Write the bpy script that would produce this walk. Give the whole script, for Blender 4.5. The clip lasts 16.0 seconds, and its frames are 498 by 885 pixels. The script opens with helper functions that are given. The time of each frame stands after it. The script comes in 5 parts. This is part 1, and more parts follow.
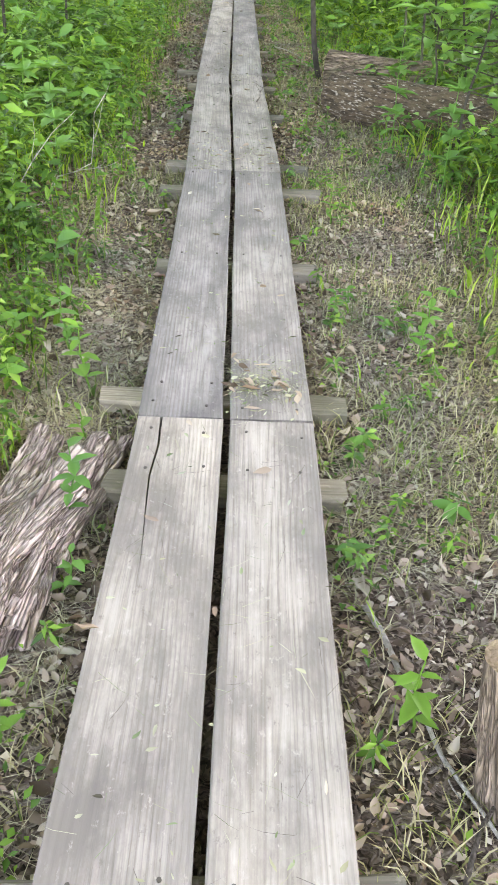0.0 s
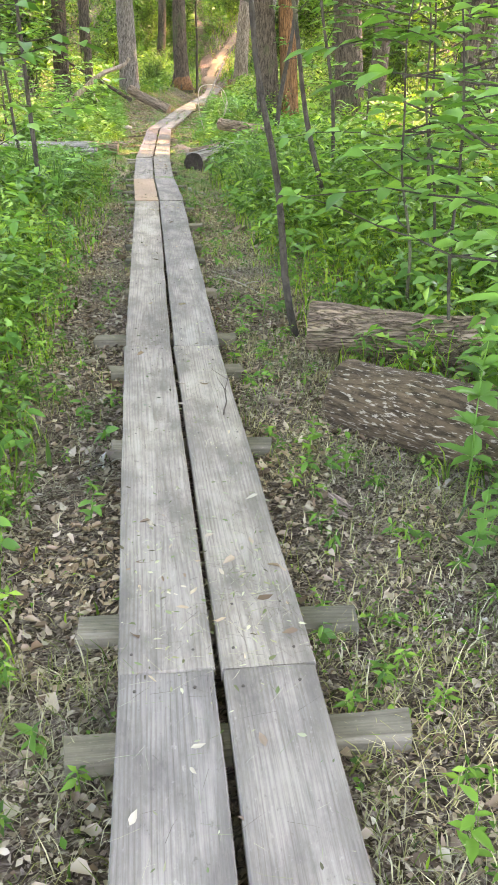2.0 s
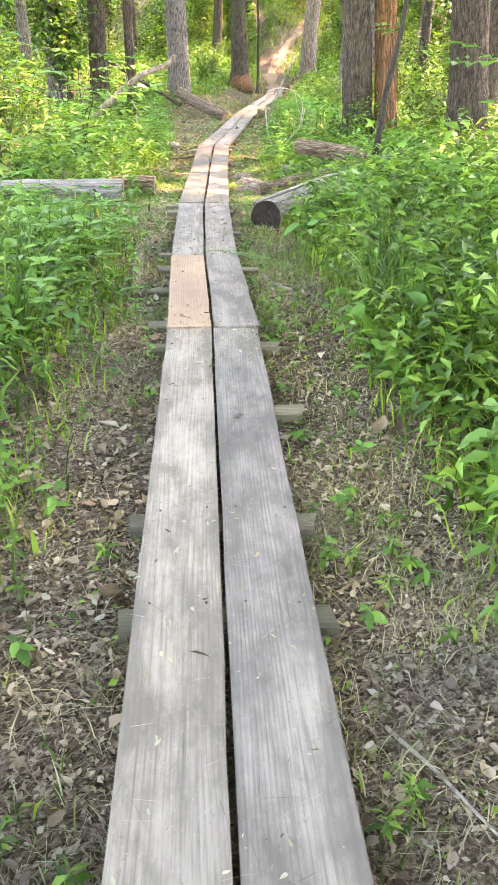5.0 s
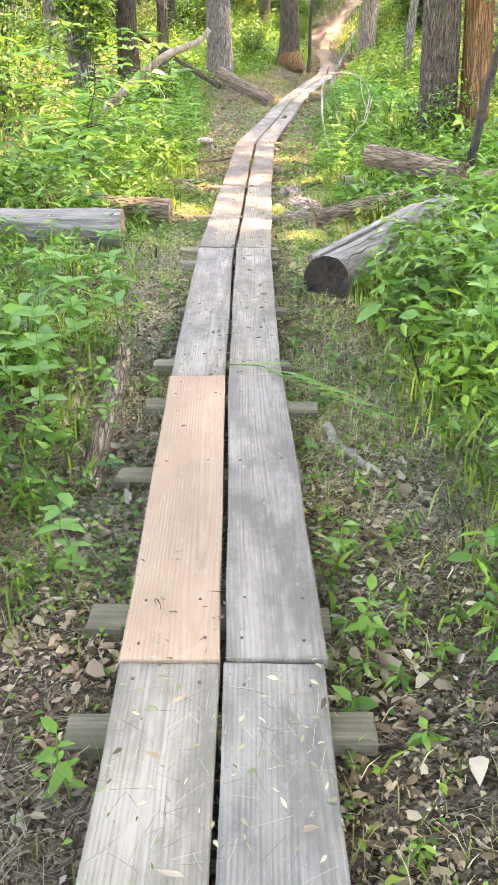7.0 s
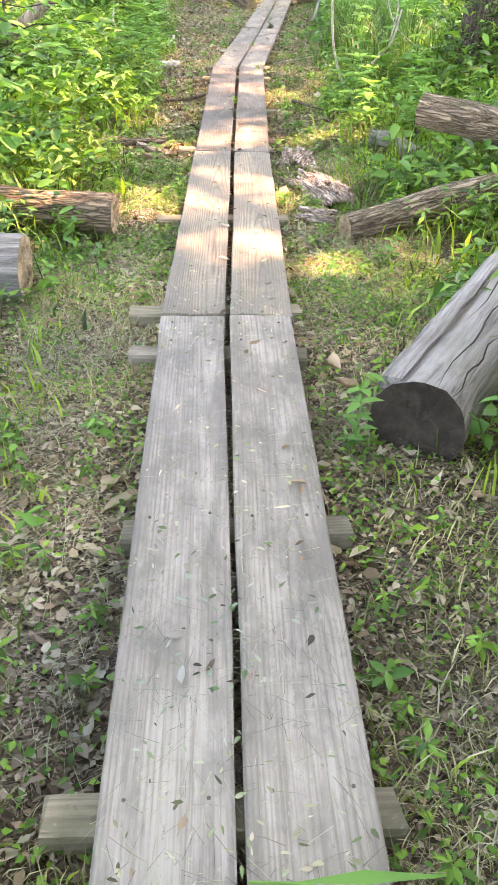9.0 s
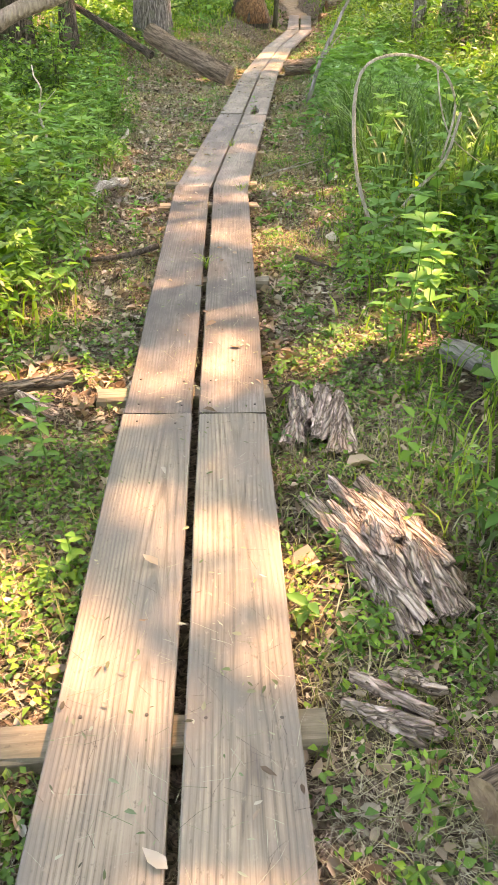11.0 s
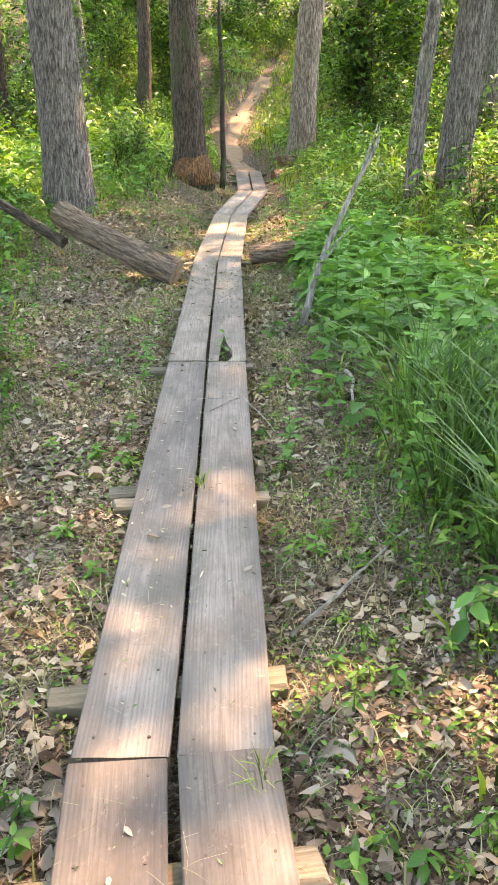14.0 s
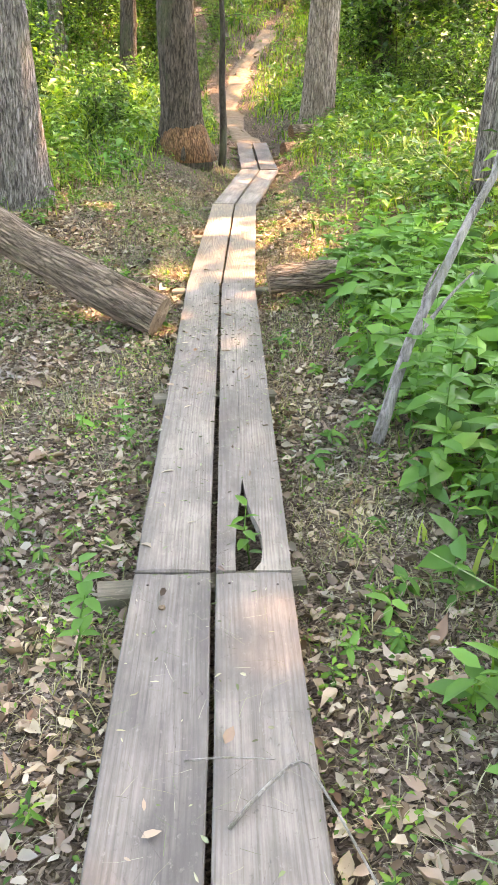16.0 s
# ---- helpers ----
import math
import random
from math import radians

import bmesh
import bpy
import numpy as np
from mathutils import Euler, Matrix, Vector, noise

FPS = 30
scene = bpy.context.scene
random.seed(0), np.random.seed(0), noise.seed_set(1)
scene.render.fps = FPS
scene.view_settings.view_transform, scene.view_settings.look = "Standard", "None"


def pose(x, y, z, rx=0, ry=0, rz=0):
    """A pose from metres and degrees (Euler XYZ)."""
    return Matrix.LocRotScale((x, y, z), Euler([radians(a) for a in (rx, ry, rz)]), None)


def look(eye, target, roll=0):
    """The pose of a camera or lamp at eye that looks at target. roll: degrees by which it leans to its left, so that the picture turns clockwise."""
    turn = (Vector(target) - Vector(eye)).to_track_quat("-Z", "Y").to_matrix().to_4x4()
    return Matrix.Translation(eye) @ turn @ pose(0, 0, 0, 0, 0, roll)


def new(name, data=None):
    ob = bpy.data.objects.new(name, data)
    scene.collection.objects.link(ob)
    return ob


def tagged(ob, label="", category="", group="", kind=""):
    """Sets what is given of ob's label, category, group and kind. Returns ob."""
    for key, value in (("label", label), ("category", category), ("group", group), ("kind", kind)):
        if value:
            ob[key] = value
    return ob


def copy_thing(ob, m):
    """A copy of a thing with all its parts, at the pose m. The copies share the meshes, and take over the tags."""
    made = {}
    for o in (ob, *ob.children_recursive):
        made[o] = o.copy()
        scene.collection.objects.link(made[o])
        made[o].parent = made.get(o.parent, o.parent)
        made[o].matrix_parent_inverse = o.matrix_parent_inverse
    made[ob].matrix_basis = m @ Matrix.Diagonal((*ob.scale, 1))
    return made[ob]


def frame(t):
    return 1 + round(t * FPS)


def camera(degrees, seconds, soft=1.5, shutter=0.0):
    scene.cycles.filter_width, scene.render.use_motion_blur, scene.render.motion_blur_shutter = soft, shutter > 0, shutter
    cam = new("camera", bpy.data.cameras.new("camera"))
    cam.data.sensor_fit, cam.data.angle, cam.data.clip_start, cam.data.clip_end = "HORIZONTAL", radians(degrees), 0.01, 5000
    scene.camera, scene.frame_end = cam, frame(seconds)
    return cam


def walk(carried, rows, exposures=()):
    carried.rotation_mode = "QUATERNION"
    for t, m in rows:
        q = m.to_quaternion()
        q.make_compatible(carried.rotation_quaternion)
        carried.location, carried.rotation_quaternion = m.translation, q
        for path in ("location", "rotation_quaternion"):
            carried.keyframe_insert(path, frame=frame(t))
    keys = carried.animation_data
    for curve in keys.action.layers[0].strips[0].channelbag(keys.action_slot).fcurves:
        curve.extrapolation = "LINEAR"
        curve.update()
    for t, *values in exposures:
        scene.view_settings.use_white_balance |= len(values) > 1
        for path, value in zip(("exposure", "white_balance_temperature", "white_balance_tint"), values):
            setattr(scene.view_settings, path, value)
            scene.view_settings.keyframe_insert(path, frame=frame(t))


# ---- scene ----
cam = camera(35.5, 16.0, soft=0.85)
METRES, EYE, TILT, LEAN, TURN = 25.0, 1.5, -36.0, -2.5, 0.0
ROWS = [
    (0.0, 0.0, 0.0, 0.0, 0.0, 0.0, -0.0),
    (0.5, -0.0052, 0.0202, 0.0201, -2.38, 6.88, 1.17),
    (1.0, -0.0066, 0.0444, 0.0373, -3.33, 8.99, 2.46),
    (1.5, -0.0093, 0.0688, 0.0551, -2.97, 8.05, 3.4),
    (2.0, -0.0063, 0.0924, 0.0745, -4.37, 9.37, 4.6),
    (2.5, -0.0067, 0.1183, 0.0928, -3.13, 10.41, 3.45),
    (3.0, -0.005, 0.1438, 0.1118, -1.47, 10.61, 2.25),
    (3.5, -0.0069, 0.1701, 0.1305, 0.37, 10.28, 1.33),
    (6.0, -0.005, 0.2976, 0.2243, -1.69, 9.11, 4.14),
    (6.5, -0.0044, 0.3207, 0.2413, 0.39, 10.32, 2.49),
    (7.0, -0.0029, 0.3454, 0.2587, 1.59, 7.8, 1.25),
    (7.5, -0.0054, 0.3695, 0.2742, 3.13, 2.46, 0.47),
    (8.0, -0.0076, 0.3943, 0.2899, 1.13, -1.4, 1.34),
    (8.5, -0.0102, 0.4177, 0.3078, -0.2, -0.11, 1.61),
    (11.0, -0.0043, 0.5561, 0.4035, -1.01, 4.45, 3.47),
    (11.5, -0.0039, 0.5812, 0.4224, -0.29, 5.42, 3.28),
    (12.0, -0.0037, 0.606, 0.4417, -0.6, 6.76, 3.46),
    (12.5, -0.0045, 0.6307, 0.4607, -1.55, 8.52, 4.41),
    (13.0, -0.0058, 0.6543, 0.4806, -2.94, 10.35, 5.51),
    (13.5, -0.0041, 0.6792, 0.4989, -4.07, 11.8, 6.29),
    (14.0, -0.0035, 0.7033, 0.5172, -4.81, 12.58, 6.51),
    (14.5, -0.002, 0.7275, 0.5349, -5.32, 12.83, 5.97),
    (15.0, -0.0018, 0.7536, 0.5519, -4.47, 11.25, 5.25),
    (15.5, 0.0022, 0.7784, 0.5699, -4.97, 10.01, 5.97),
    (16.0, 0.0047, 0.8035, 0.5877, -5.47, 10.08, 6.37),
]
walk(cam, [(t, pose(0, 0, EYE + (0.07 if t > 9 else 0.0), TILT, LEAN, TURN) @ pose(METRES * x, METRES * y, METRES * z, 90 + pitch, roll, yaw)) for t, x, y, z, yaw, pitch, roll in ROWS],
     exposures=[(0.0, 4.2, 9300, 26), (3.5, 4.62, 9000, 27), (6.5, 4.72, 8800, 29), (8.5, 4.62, 8700, 27), (11.0, 4.0, 9800, 25), (12.5, 3.85, 8500, 22), (13.5, 4.0, 8400, 21), (14.5, 4.08, 8400, 21), (16.0, 4.4, 8700, 25)])

# ---- light ----
SUN_TO = Vector((0.46, 0.30, 0.84)).normalized()
world = bpy.data.worlds.new("sky")
scene.world = world
world.use_nodes = True
wn = world.node_tree
sky = wn.nodes.new("ShaderNodeTexSky")
sky.sky_type = "NISHITA"
sky.sun_disc = False
sky.sun_elevation = math.asin(SUN_TO.z)
sky.sun_rotation = math.atan2(SUN_TO.x, SUN_TO.y)
wn.links.new(sky.outputs["Color"], wn.nodes["Background"].inputs["Color"])
wn.nodes["Background"].inputs["Strength"].default_value = 0.15
sun = new("sun", bpy.data.lights.new("sun", "SUN"))
sun.data.energy, sun.data.angle, sun.data.color = 2.0, radians(1.0), (1.0, 0.72, 0.50)
sun.matrix_world = look(SUN_TO * 60, (0, 0, 0))

rng = np.random.default_rng(7)


# ---- materials ----
def nodes_of(name):
    m = bpy.data.materials.new(name)
    m.use_nodes = True
    nt = m.node_tree
    return m, nt, nt.nodes["Principled BSDF"]


def node(nt, kind, **kw):
    n = nt.nodes.new(kind)
    for k, v in kw.items():
        n.inputs[k].default_value = v
    return n


def ramp(nt, src, stops):
    r = nt.nodes.new("ShaderNodeValToRGB")
    el = r.color_ramp.elements
    while len(el) < len(stops):
        el.new(0.5)
    for e, (p, c) in zip(el, stops):
        e.position, e.color = p, (*c, 1)
    nt.links.new(src, r.inputs["Fac"])
    return r.outputs["Color"]


def mix(nt, fac, a, b, blend="MIX"):
    m = nt.nodes.new("ShaderNodeMix")
    m.data_type, m.blend_type = "RGBA", blend
    for i, v in ((0, fac), (6, a), (7, b)):
        if isinstance(v, (int, float)):
            m.inputs[i].default_value = v
        elif isinstance(v, tuple):
            m.inputs[i].default_value = (*v, 1)
        else:
            nt.links.new(v, m.inputs[i])
    return m.outputs[2]


def coords(nt, scale=(1, 1, 1), shift=False, source="Object"):
    tc = nt.nodes.new("ShaderNodeTexCoord")
    mp = nt.nodes.new("ShaderNodeMapping")
    mp.inputs["Scale"].default_value = scale
    if source == "World":
        g = nt.nodes.new("ShaderNodeNewGeometry")
        nt.links.new(g.outputs["Position"], mp.inputs["Vector"])
    else:
        nt.links.new(tc.outputs[source], mp.inputs["Vector"])
    if shift:
        oi = nt.nodes.new("ShaderNodeObjectInfo")
        mu = nt.nodes.new("ShaderNodeMath")
        mu.operation = "MULTIPLY"
        mu.inputs[1].default_value = 37.0
        nt.links.new(oi.outputs["Random"], mu.inputs[0])
        nt.links.new(mu.outputs[0], mp.inputs["Location"])
    return mp.outputs["Vector"]


def tex_noise(nt, vec, scale, detail=4, rough=0.55, distort=0.0):
    n = node(nt, "ShaderNodeTexNoise", Scale=scale, Detail=detail, Roughness=rough, Distortion=distort)
    nt.links.new(vec, n.inputs["Vector"])
    return n.outputs["Fac"]


def bump(nt, bsdf, height, strength, distance):
    b = node(nt, "ShaderNodeBump", Strength=strength, Distance=distance)
    nt.links.new(height, b.inputs["Height"])
    nt.links.new(b.outputs["Normal"], bsdf.inputs["Normal"])


def math_node(nt, op, a, b):
    m = nt.nodes.new("ShaderNodeMath")
    m.operation = op
    for i, v in enumerate((a, b)):
        if isinstance(v, (int, float)):
            m.inputs[i].default_value = v
        else:
            nt.links.new(v, m.inputs[i])
    return m.outputs[0]


def plank_material(name, pale, mid, dark, stain, ring=0.5):
    """Flat-sawn board: rings that run in lines and pointed arches along it, fibres, blotches and grime."""
    m, nt, b = nodes_of(name)
    tc = nt.nodes.new("ShaderNodeTexCoord")
    oi = nt.nodes.new("ShaderNodeObjectInfo")
    sep = nt.nodes.new("ShaderNodeSeparateXYZ")
    nt.links.new(tc.outputs["Object"], sep.inputs[0])
    seed = oi.outputs["Random"]
    warp = tex_noise(nt, coords(nt, (4, 0.7, 4), shift=True), 1.0, 3)
    side = math_node(nt, "ADD", sep.outputs["X"], math_node(nt, "MULTIPLY", math_node(nt, "SUBTRACT", seed, 0.5), 0.16))
    side = math_node(nt, "ADD", side, math_node(nt, "MULTIPLY", math_node(nt, "SUBTRACT", warp, 0.5), 0.07))
    wave_y = math_node(nt, "SINE", math_node(nt, "ADD", math_node(nt, "MULTIPLY", sep.outputs["Y"], 1.25), math_node(nt, "MULTIPLY", seed, 40.0)), 0.0)
    deep = math_node(nt, "ADD", math_node(nt, "MULTIPLY", wave_y, 0.022), 0.036)
    deep = math_node(nt, "ADD", deep, math_node(nt, "MULTIPLY", warp, 0.03))
    comb = nt.nodes.new("ShaderNodeCombineXYZ")
    nt.links.new(side, comb.inputs[0])
    nt.links.new(deep, comb.inputs[2])
    w = node(nt, "ShaderNodeTexWave", Scale=27.0, Distortion=0.0)
    w.wave_type, w.rings_direction = "RINGS", "Y"
    nt.links.new(comb.outputs[0], w.inputs["Vector"])
    fibre = tex_noise(nt, coords(nt, (150, 2.6, 40), shift=True), 1.0, 5, 0.65)
    patch = tex_noise(nt, coords(nt, (5.5, 2.4, 3), shift=True), 1.0, 7, 0.68)
    broad = tex_noise(nt, coords(nt, (1.6, 0.8, 1), shift=True), 1.0, 3)
    speck = tex_noise(nt, coords(nt, (1, 0.6, 1), shift=True), 46.0, 5, 0.75)
    base = mix(nt, ring, mid, ramp(nt, w.outputs["Fac"], [(0.0, pale), (0.5, mid), (0.82, mid), (0.97, dark)]))
    base = mix(nt, 0.5, base, ramp(nt, fibre, [(0.30, dark), (0.5, mid), (0.70, pale)]))
    base = mix(nt, ramp(nt, patch, [(0.38, (0.85, 0.85, 0.85)), (0.56, (0, 0, 0))]), base, stain)
    base = mix(nt, ramp(nt, patch, [(0.56, (0, 0, 0)), (0.70, (0.55, 0.55, 0.55))]), base, pale)
    base = mix(nt, 1.0, base, ramp(nt, broad, [(0.35, (0.78, 0.78, 0.79)), (0.65, (1.12, 1.1, 1.07))]), "MULTIPLY")
    base = mix(nt, ramp(nt, speck, [(0.60, (0, 0, 0)), (0.70, (0.55, 0.55, 0.55))]), base, pale)
    base = mix(nt, ramp(nt, speck, [(0.30, (0.6, 0.6, 0.6)), (0.40, (0, 0, 0))]), base, dark)
    edge = math_node(nt, "MULTIPLY", math_node(nt, "ABSOLUTE", sep.outputs["X"], 0.0), 7.4)
    grime = tex_noise(nt, coords(nt, (9, 1.7, 3), shift=True), 1.0, 6, 0.7)
    worn = ramp(nt, math_node(nt, "ADD", math_node(nt, "MULTIPLY", edge, 0.32), math_node(nt, "MULTIPLY", grime, 0.8)), [(0.60, (0, 0, 0)), (0.76, (0.7, 0.7, 0.7))])
    base = mix(nt, worn, base, stain)
    tone = ramp(nt, seed, [(0.0, (0.82, 0.83, 0.85)), (0.5, (0.98, 0.97, 0.95)), (1.0, (1.12, 1.09, 1.04))])
    base = mix(nt, 1.0, base, tone, "MULTIPLY")
    nt.links.new(base, b.inputs["Base Color"])
    b.inputs["Roughness"].default_value = 0.78
    b.inputs["Specular IOR Level"].default_value = 0.16
    h = math_node(nt, "ADD", math_node(nt, "MULTIPLY", w.outputs["Fac"], 0.35), math_node(nt, "ADD", fibre, math_node(nt, "MULTIPLY", speck, 0.5)))
    bump(nt, b, h, 0.7, 0.0022)
    return m


def bark_material(name, ridge, furrow, moss, moss_amount, stretch=0.075, scale=34.0, fleck=2.2, axis=2, plates=0.0):
    m, nt, b = nodes_of(name)
    run = [1, 1, 1]
    run[axis] = stretch
    v = coords(nt, tuple(run), shift=True)
    n1 = tex_noise(nt, v, scale, 6, 0.7, 0.25)
    n2 = tex_noise(nt, v, scale * 3.5, 5, 0.6)
    n3 = tex_noise(nt, coords(nt, (1, 1, 0.28 if fleck > 50 else 0.6), shift=True), fleck, 4)
    base = ramp(nt, n1, [(0.40, furrow), (0.56, ridge), (0.74, tuple(min(1, c * 1.35) for c in ridge))])
    base = mix(nt, 0.35, base, ramp(nt, n2, [(0.3, furrow), (0.7, ridge)]))
    high = math_node(nt, "ADD", n1, math_node(nt, "MULTIPLY", n2, 0.4))
    if plates:
        # interlaced ridges: long cells with wavering, broken edges
        run[axis] = 0.13
        w = tex_noise(nt, coords(nt, tuple(run), shift=True), plates * 0.8, 3)
        vec = nt.nodes.new("ShaderNodeVectorMath")
        vec.operation = "ADD"
        nt.links.new(coords(nt, tuple(run), shift=True), vec.inputs[0])
        nt.links.new(math_node(nt, "MULTIPLY", math_node(nt, "SUBTRACT", w, 0.5), 0.05), vec.inputs[1])
        vo = node(nt, "ShaderNodeTexVoronoi", Scale=plates)
        vo.feature = "DISTANCE_TO_EDGE"
        nt.links.new(vec.outputs[0], vo.inputs["Vector"])
        edge = ramp(nt, vo.outputs["Distance"], [(0.0, (0, 0, 0)), (0.22, (1, 1, 1))])
        base = mix(nt, 1.0, base, ramp(nt, vo.outputs["Distance"], [(0.0, (0.38, 0.37, 0.36)), (0.10, (0.92, 0.92, 0.92)), (0.4, (1.1, 1.1, 1.1))]), "MULTIPLY")
        high = math_node(nt, "ADD", math_node(nt, "MULTIPLY", high, 0.5), edge)
    base = mix(nt, ramp(nt, n3, [(0.64 - moss_amount * 0.1, (0, 0, 0)), (0.72 - moss_amount * 0.1, (moss_amount,) * 3)]), base, moss)
    nt.links.new(base, b.inputs["Base Color"])
    b.inputs["Roughness"].default_value = 0.92
    b.inputs["Specular IOR Level"].default_value = 0.2
    bump(nt, b, high, 1.0, 0.022 if plates else 0.05)
    return m


def leaf_material(name, colours, translucent=0.35, rough=0.42, gloss=0.32):
    """Thin foliage, each leaf with its own tint under painted dapples, that lets light through."""
    m, nt, b = nodes_of(name)
    g = nt.nodes.new("ShaderNodeNewGeometry")
    k = len(colours) - 1
    base = ramp(nt, g.outputs["Random Per Island"], [(i / k, c) for i, c in enumerate(colours)])
    # cool dark and warm bright blotches paint shade and sun over the clumps
    dapple = tex_noise(nt, coords(nt, (1, 1, 1), source="World"), 1.3, 3)
    base = mix(nt, 1.0, base, ramp(nt, dapple, [(0.3, (0.55, 0.66, 0.7)), (0.7, (1.25, 1.2, 1.0))]), "MULTIPLY")
    nt.links.new(base, b.inputs["Base Color"])
    b.inputs["Roughness"].default_value = rough
    b.inputs["Specular IOR Level"].default_value = gloss
    if translucent:
        t = nt.nodes.new("ShaderNodeBsdfTranslucent")
        nt.links.new(mix(nt, 1.0, base, (1.15, 1.25, 0.6), "MULTIPLY"), t.inputs["Color"])
        s = nt.nodes.new("ShaderNodeMixShader")
        s.inputs[0].default_value = translucent
        nt.links.new(b.outputs[0], s.inputs[1])
        nt.links.new(t.outputs[0], s.inputs[2])
        nt.links.new(s.outputs[0], nt.nodes["Material Output"].inputs["Surface"])
    return m


def earth_material(name, cols, scale, strength=0.8, flakes=0.0):
    m, nt, b = nodes_of(name)
    v = coords(nt, source="World")
    a = tex_noise(nt, v, scale, 8, 0.7, 0.4)
    c = tex_noise(nt, v, scale * 0.06, 4)
    f = tex_noise(nt, v, scale * 4.0, 4, 0.7)
    base = ramp(nt, a, [(0.3, cols[0]), (0.47, cols[1]), (0.62, cols[2]), (0.78, cols[3])])
    base = mix(nt, ramp(nt, c, [(0.42, (0, 0, 0)), (0.66, (0.7, 0.7, 0.7))]), base, cols[4])
    base = mix(nt, 0.5, base, ramp(nt, f, [(0.3, (0.35, 0.33, 0.3)), (0.7, (1.3, 1.3, 1.3))]), "MULTIPLY")
    high = math_node(nt, "ADD", a, math_node(nt, "MULTIPLY", f, 0.5))
    if flakes:
        # small pressed flakes of leaf, each of its own shade and height, lying every way
        for size, turn, share in ((flakes, 0.5, 0.75), (flakes * 1.9, 2.1, 0.55)):
            mp = nt.nodes.new("ShaderNodeMapping")
            mp.inputs["Rotation"].default_value, mp.inputs["Scale"].default_value = (0, 0, turn), (1.0, 1.9, 1.0)
            sway = nt.nodes.new("ShaderNodeVectorMath")
            sway.operation = "ADD"
            nt.links.new(v, sway.inputs[0])
            nt.links.new(math_node(nt, "MULTIPLY", tex_noise(nt, v, 7.0, 3), 0.35), sway.inputs[1])
            nt.links.new(sway.outputs[0], mp.inputs["Vector"])
            vo = node(nt, "ShaderNodeTexVoronoi", Scale=size)
            nt.links.new(mp.outputs["Vector"], vo.inputs["Vector"])
            bw = nt.nodes.new("ShaderNodeSeparateColor")
            nt.links.new(vo.outputs["Color"], bw.inputs["Color"])
            pick = bw.outputs["Red"]
            base = mix(nt, share, base, ramp(nt, pick, [(0.0, cols[0]), (0.35, cols[1]), (0.7, cols[2]), (1.0, cols[3])]))
            high = math_node(nt, "ADD", high, math_node(nt, "MULTIPLY", math_node(nt, "SUBTRACT", pick, vo.outputs["Distance"]), 0.5))
    nt.links.new(base, b.inputs["Base Color"])
    b.inputs["Roughness"].default_value = 0.95
    b.inputs["Specular IOR Level"].default_value = 0.04
    bump(nt, b, high, strength, 0.03)
    return m


M_OLD = plank_material("weathered_board", (0.44, 0.395, 0.35), (0.33, 0.292, 0.256), (0.125, 0.108, 0.094), (0.165, 0.147, 0.13), 0.5)
M_NEW = plank_material("fresh_board", (0.56, 0.405, 0.30), (0.485, 0.335, 0.235), (0.34, 0.21, 0.135), (0.42, 0.285, 0.20), 0.75)
# warm sunlight on these boards is put into their tan colour
M_SUN_TAN = plank_material("sunlit_tan_board", (0.40, 0.335, 0.26), (0.285, 0.235, 0.185), (0.105, 0.085, 0.068), (0.20, 0.18, 0.16), 0.95)
M_MID = plank_material("greyed_board", (0.33, 0.298, 0.272), (0.225, 0.20, 0.182), (0.105, 0.092, 0.083), (0.14, 0.127, 0.117), 0.45)
# dark boards, deepened further by shade put into their colour
M_DARK = plank_material("dark_board", (0.27, 0.243, 0.222), (0.175, 0.155, 0.142), (0.085, 0.075, 0.068), (0.105, 0.095, 0.088), 0.4)
M_SLEEPER = plank_material("sleeper_wood", (0.33, 0.29, 0.235), (0.20, 0.175, 0.135), (0.085, 0.072, 0.056), (0.115, 0.11, 0.075))
M_GROUND = earth_material("leaf_mould", [(0.02, 0.015, 0.012), (0.11, 0.08, 0.063), (0.25, 0.19, 0.155), (0.50, 0.41, 0.35), (0.12, 0.088, 0.067)], 44.0, 1.0, flakes=34.0)
M_PATH = earth_material("trodden_earth", [(0.11, 0.08, 0.06), (0.21, 0.16, 0.12), (0.28, 0.22, 0.17), (0.36, 0.30, 0.24), (0.23, 0.175, 0.125)], 9.0, 0.4)
M_BARK = bark_material("grey_bark", (0.34, 0.31, 0.285), (0.06, 0.052, 0.045), (0.20, 0.22, 0.15), 0.4, 0.2, 30.0, plates=42.0)
M_BARK_PALE = bark_material("peeling_bark", (0.40, 0.33, 0.27), (0.10, 0.075, 0.055), (0.12, 0.09, 0.065), 0.9, 0.2, 30.0, 1.6, plates=30.0)
M_BARK_DARK = bark_material("dark_bark", (0.165, 0.135, 0.108), (0.035, 0.028, 0.022), (0.08, 0.10, 0.05), 0.6, 0.2, 30.0, plates=46.0)
M_BARK_RED = bark_material("rotten_red_wood", (0.34, 0.18, 0.09), (0.11, 0.062, 0.036), (0.16, 0.12, 0.08), 0.6, plates=30.0)
M_SAPLING = bark_material("sapling_bark", (0.075, 0.066, 0.056), (0.03, 0.027, 0.023), (0.13, 0.15, 0.09), 0.5, 0.5, 22.0)
M_LOG_GREY = bark_material("bare_grey_log", (0.36, 0.335, 0.32), (0.10, 0.09, 0.082), (0.20, 0.20, 0.17), 0.6, 0.06, 22.0)
M_LOG_BARK = bark_material("flaking_log_bark", (0.15, 0.11, 0.072), (0.03, 0.022, 0.015), (0.50, 0.45, 0.38), 0.7, 0.22, 34.0, 75.0)
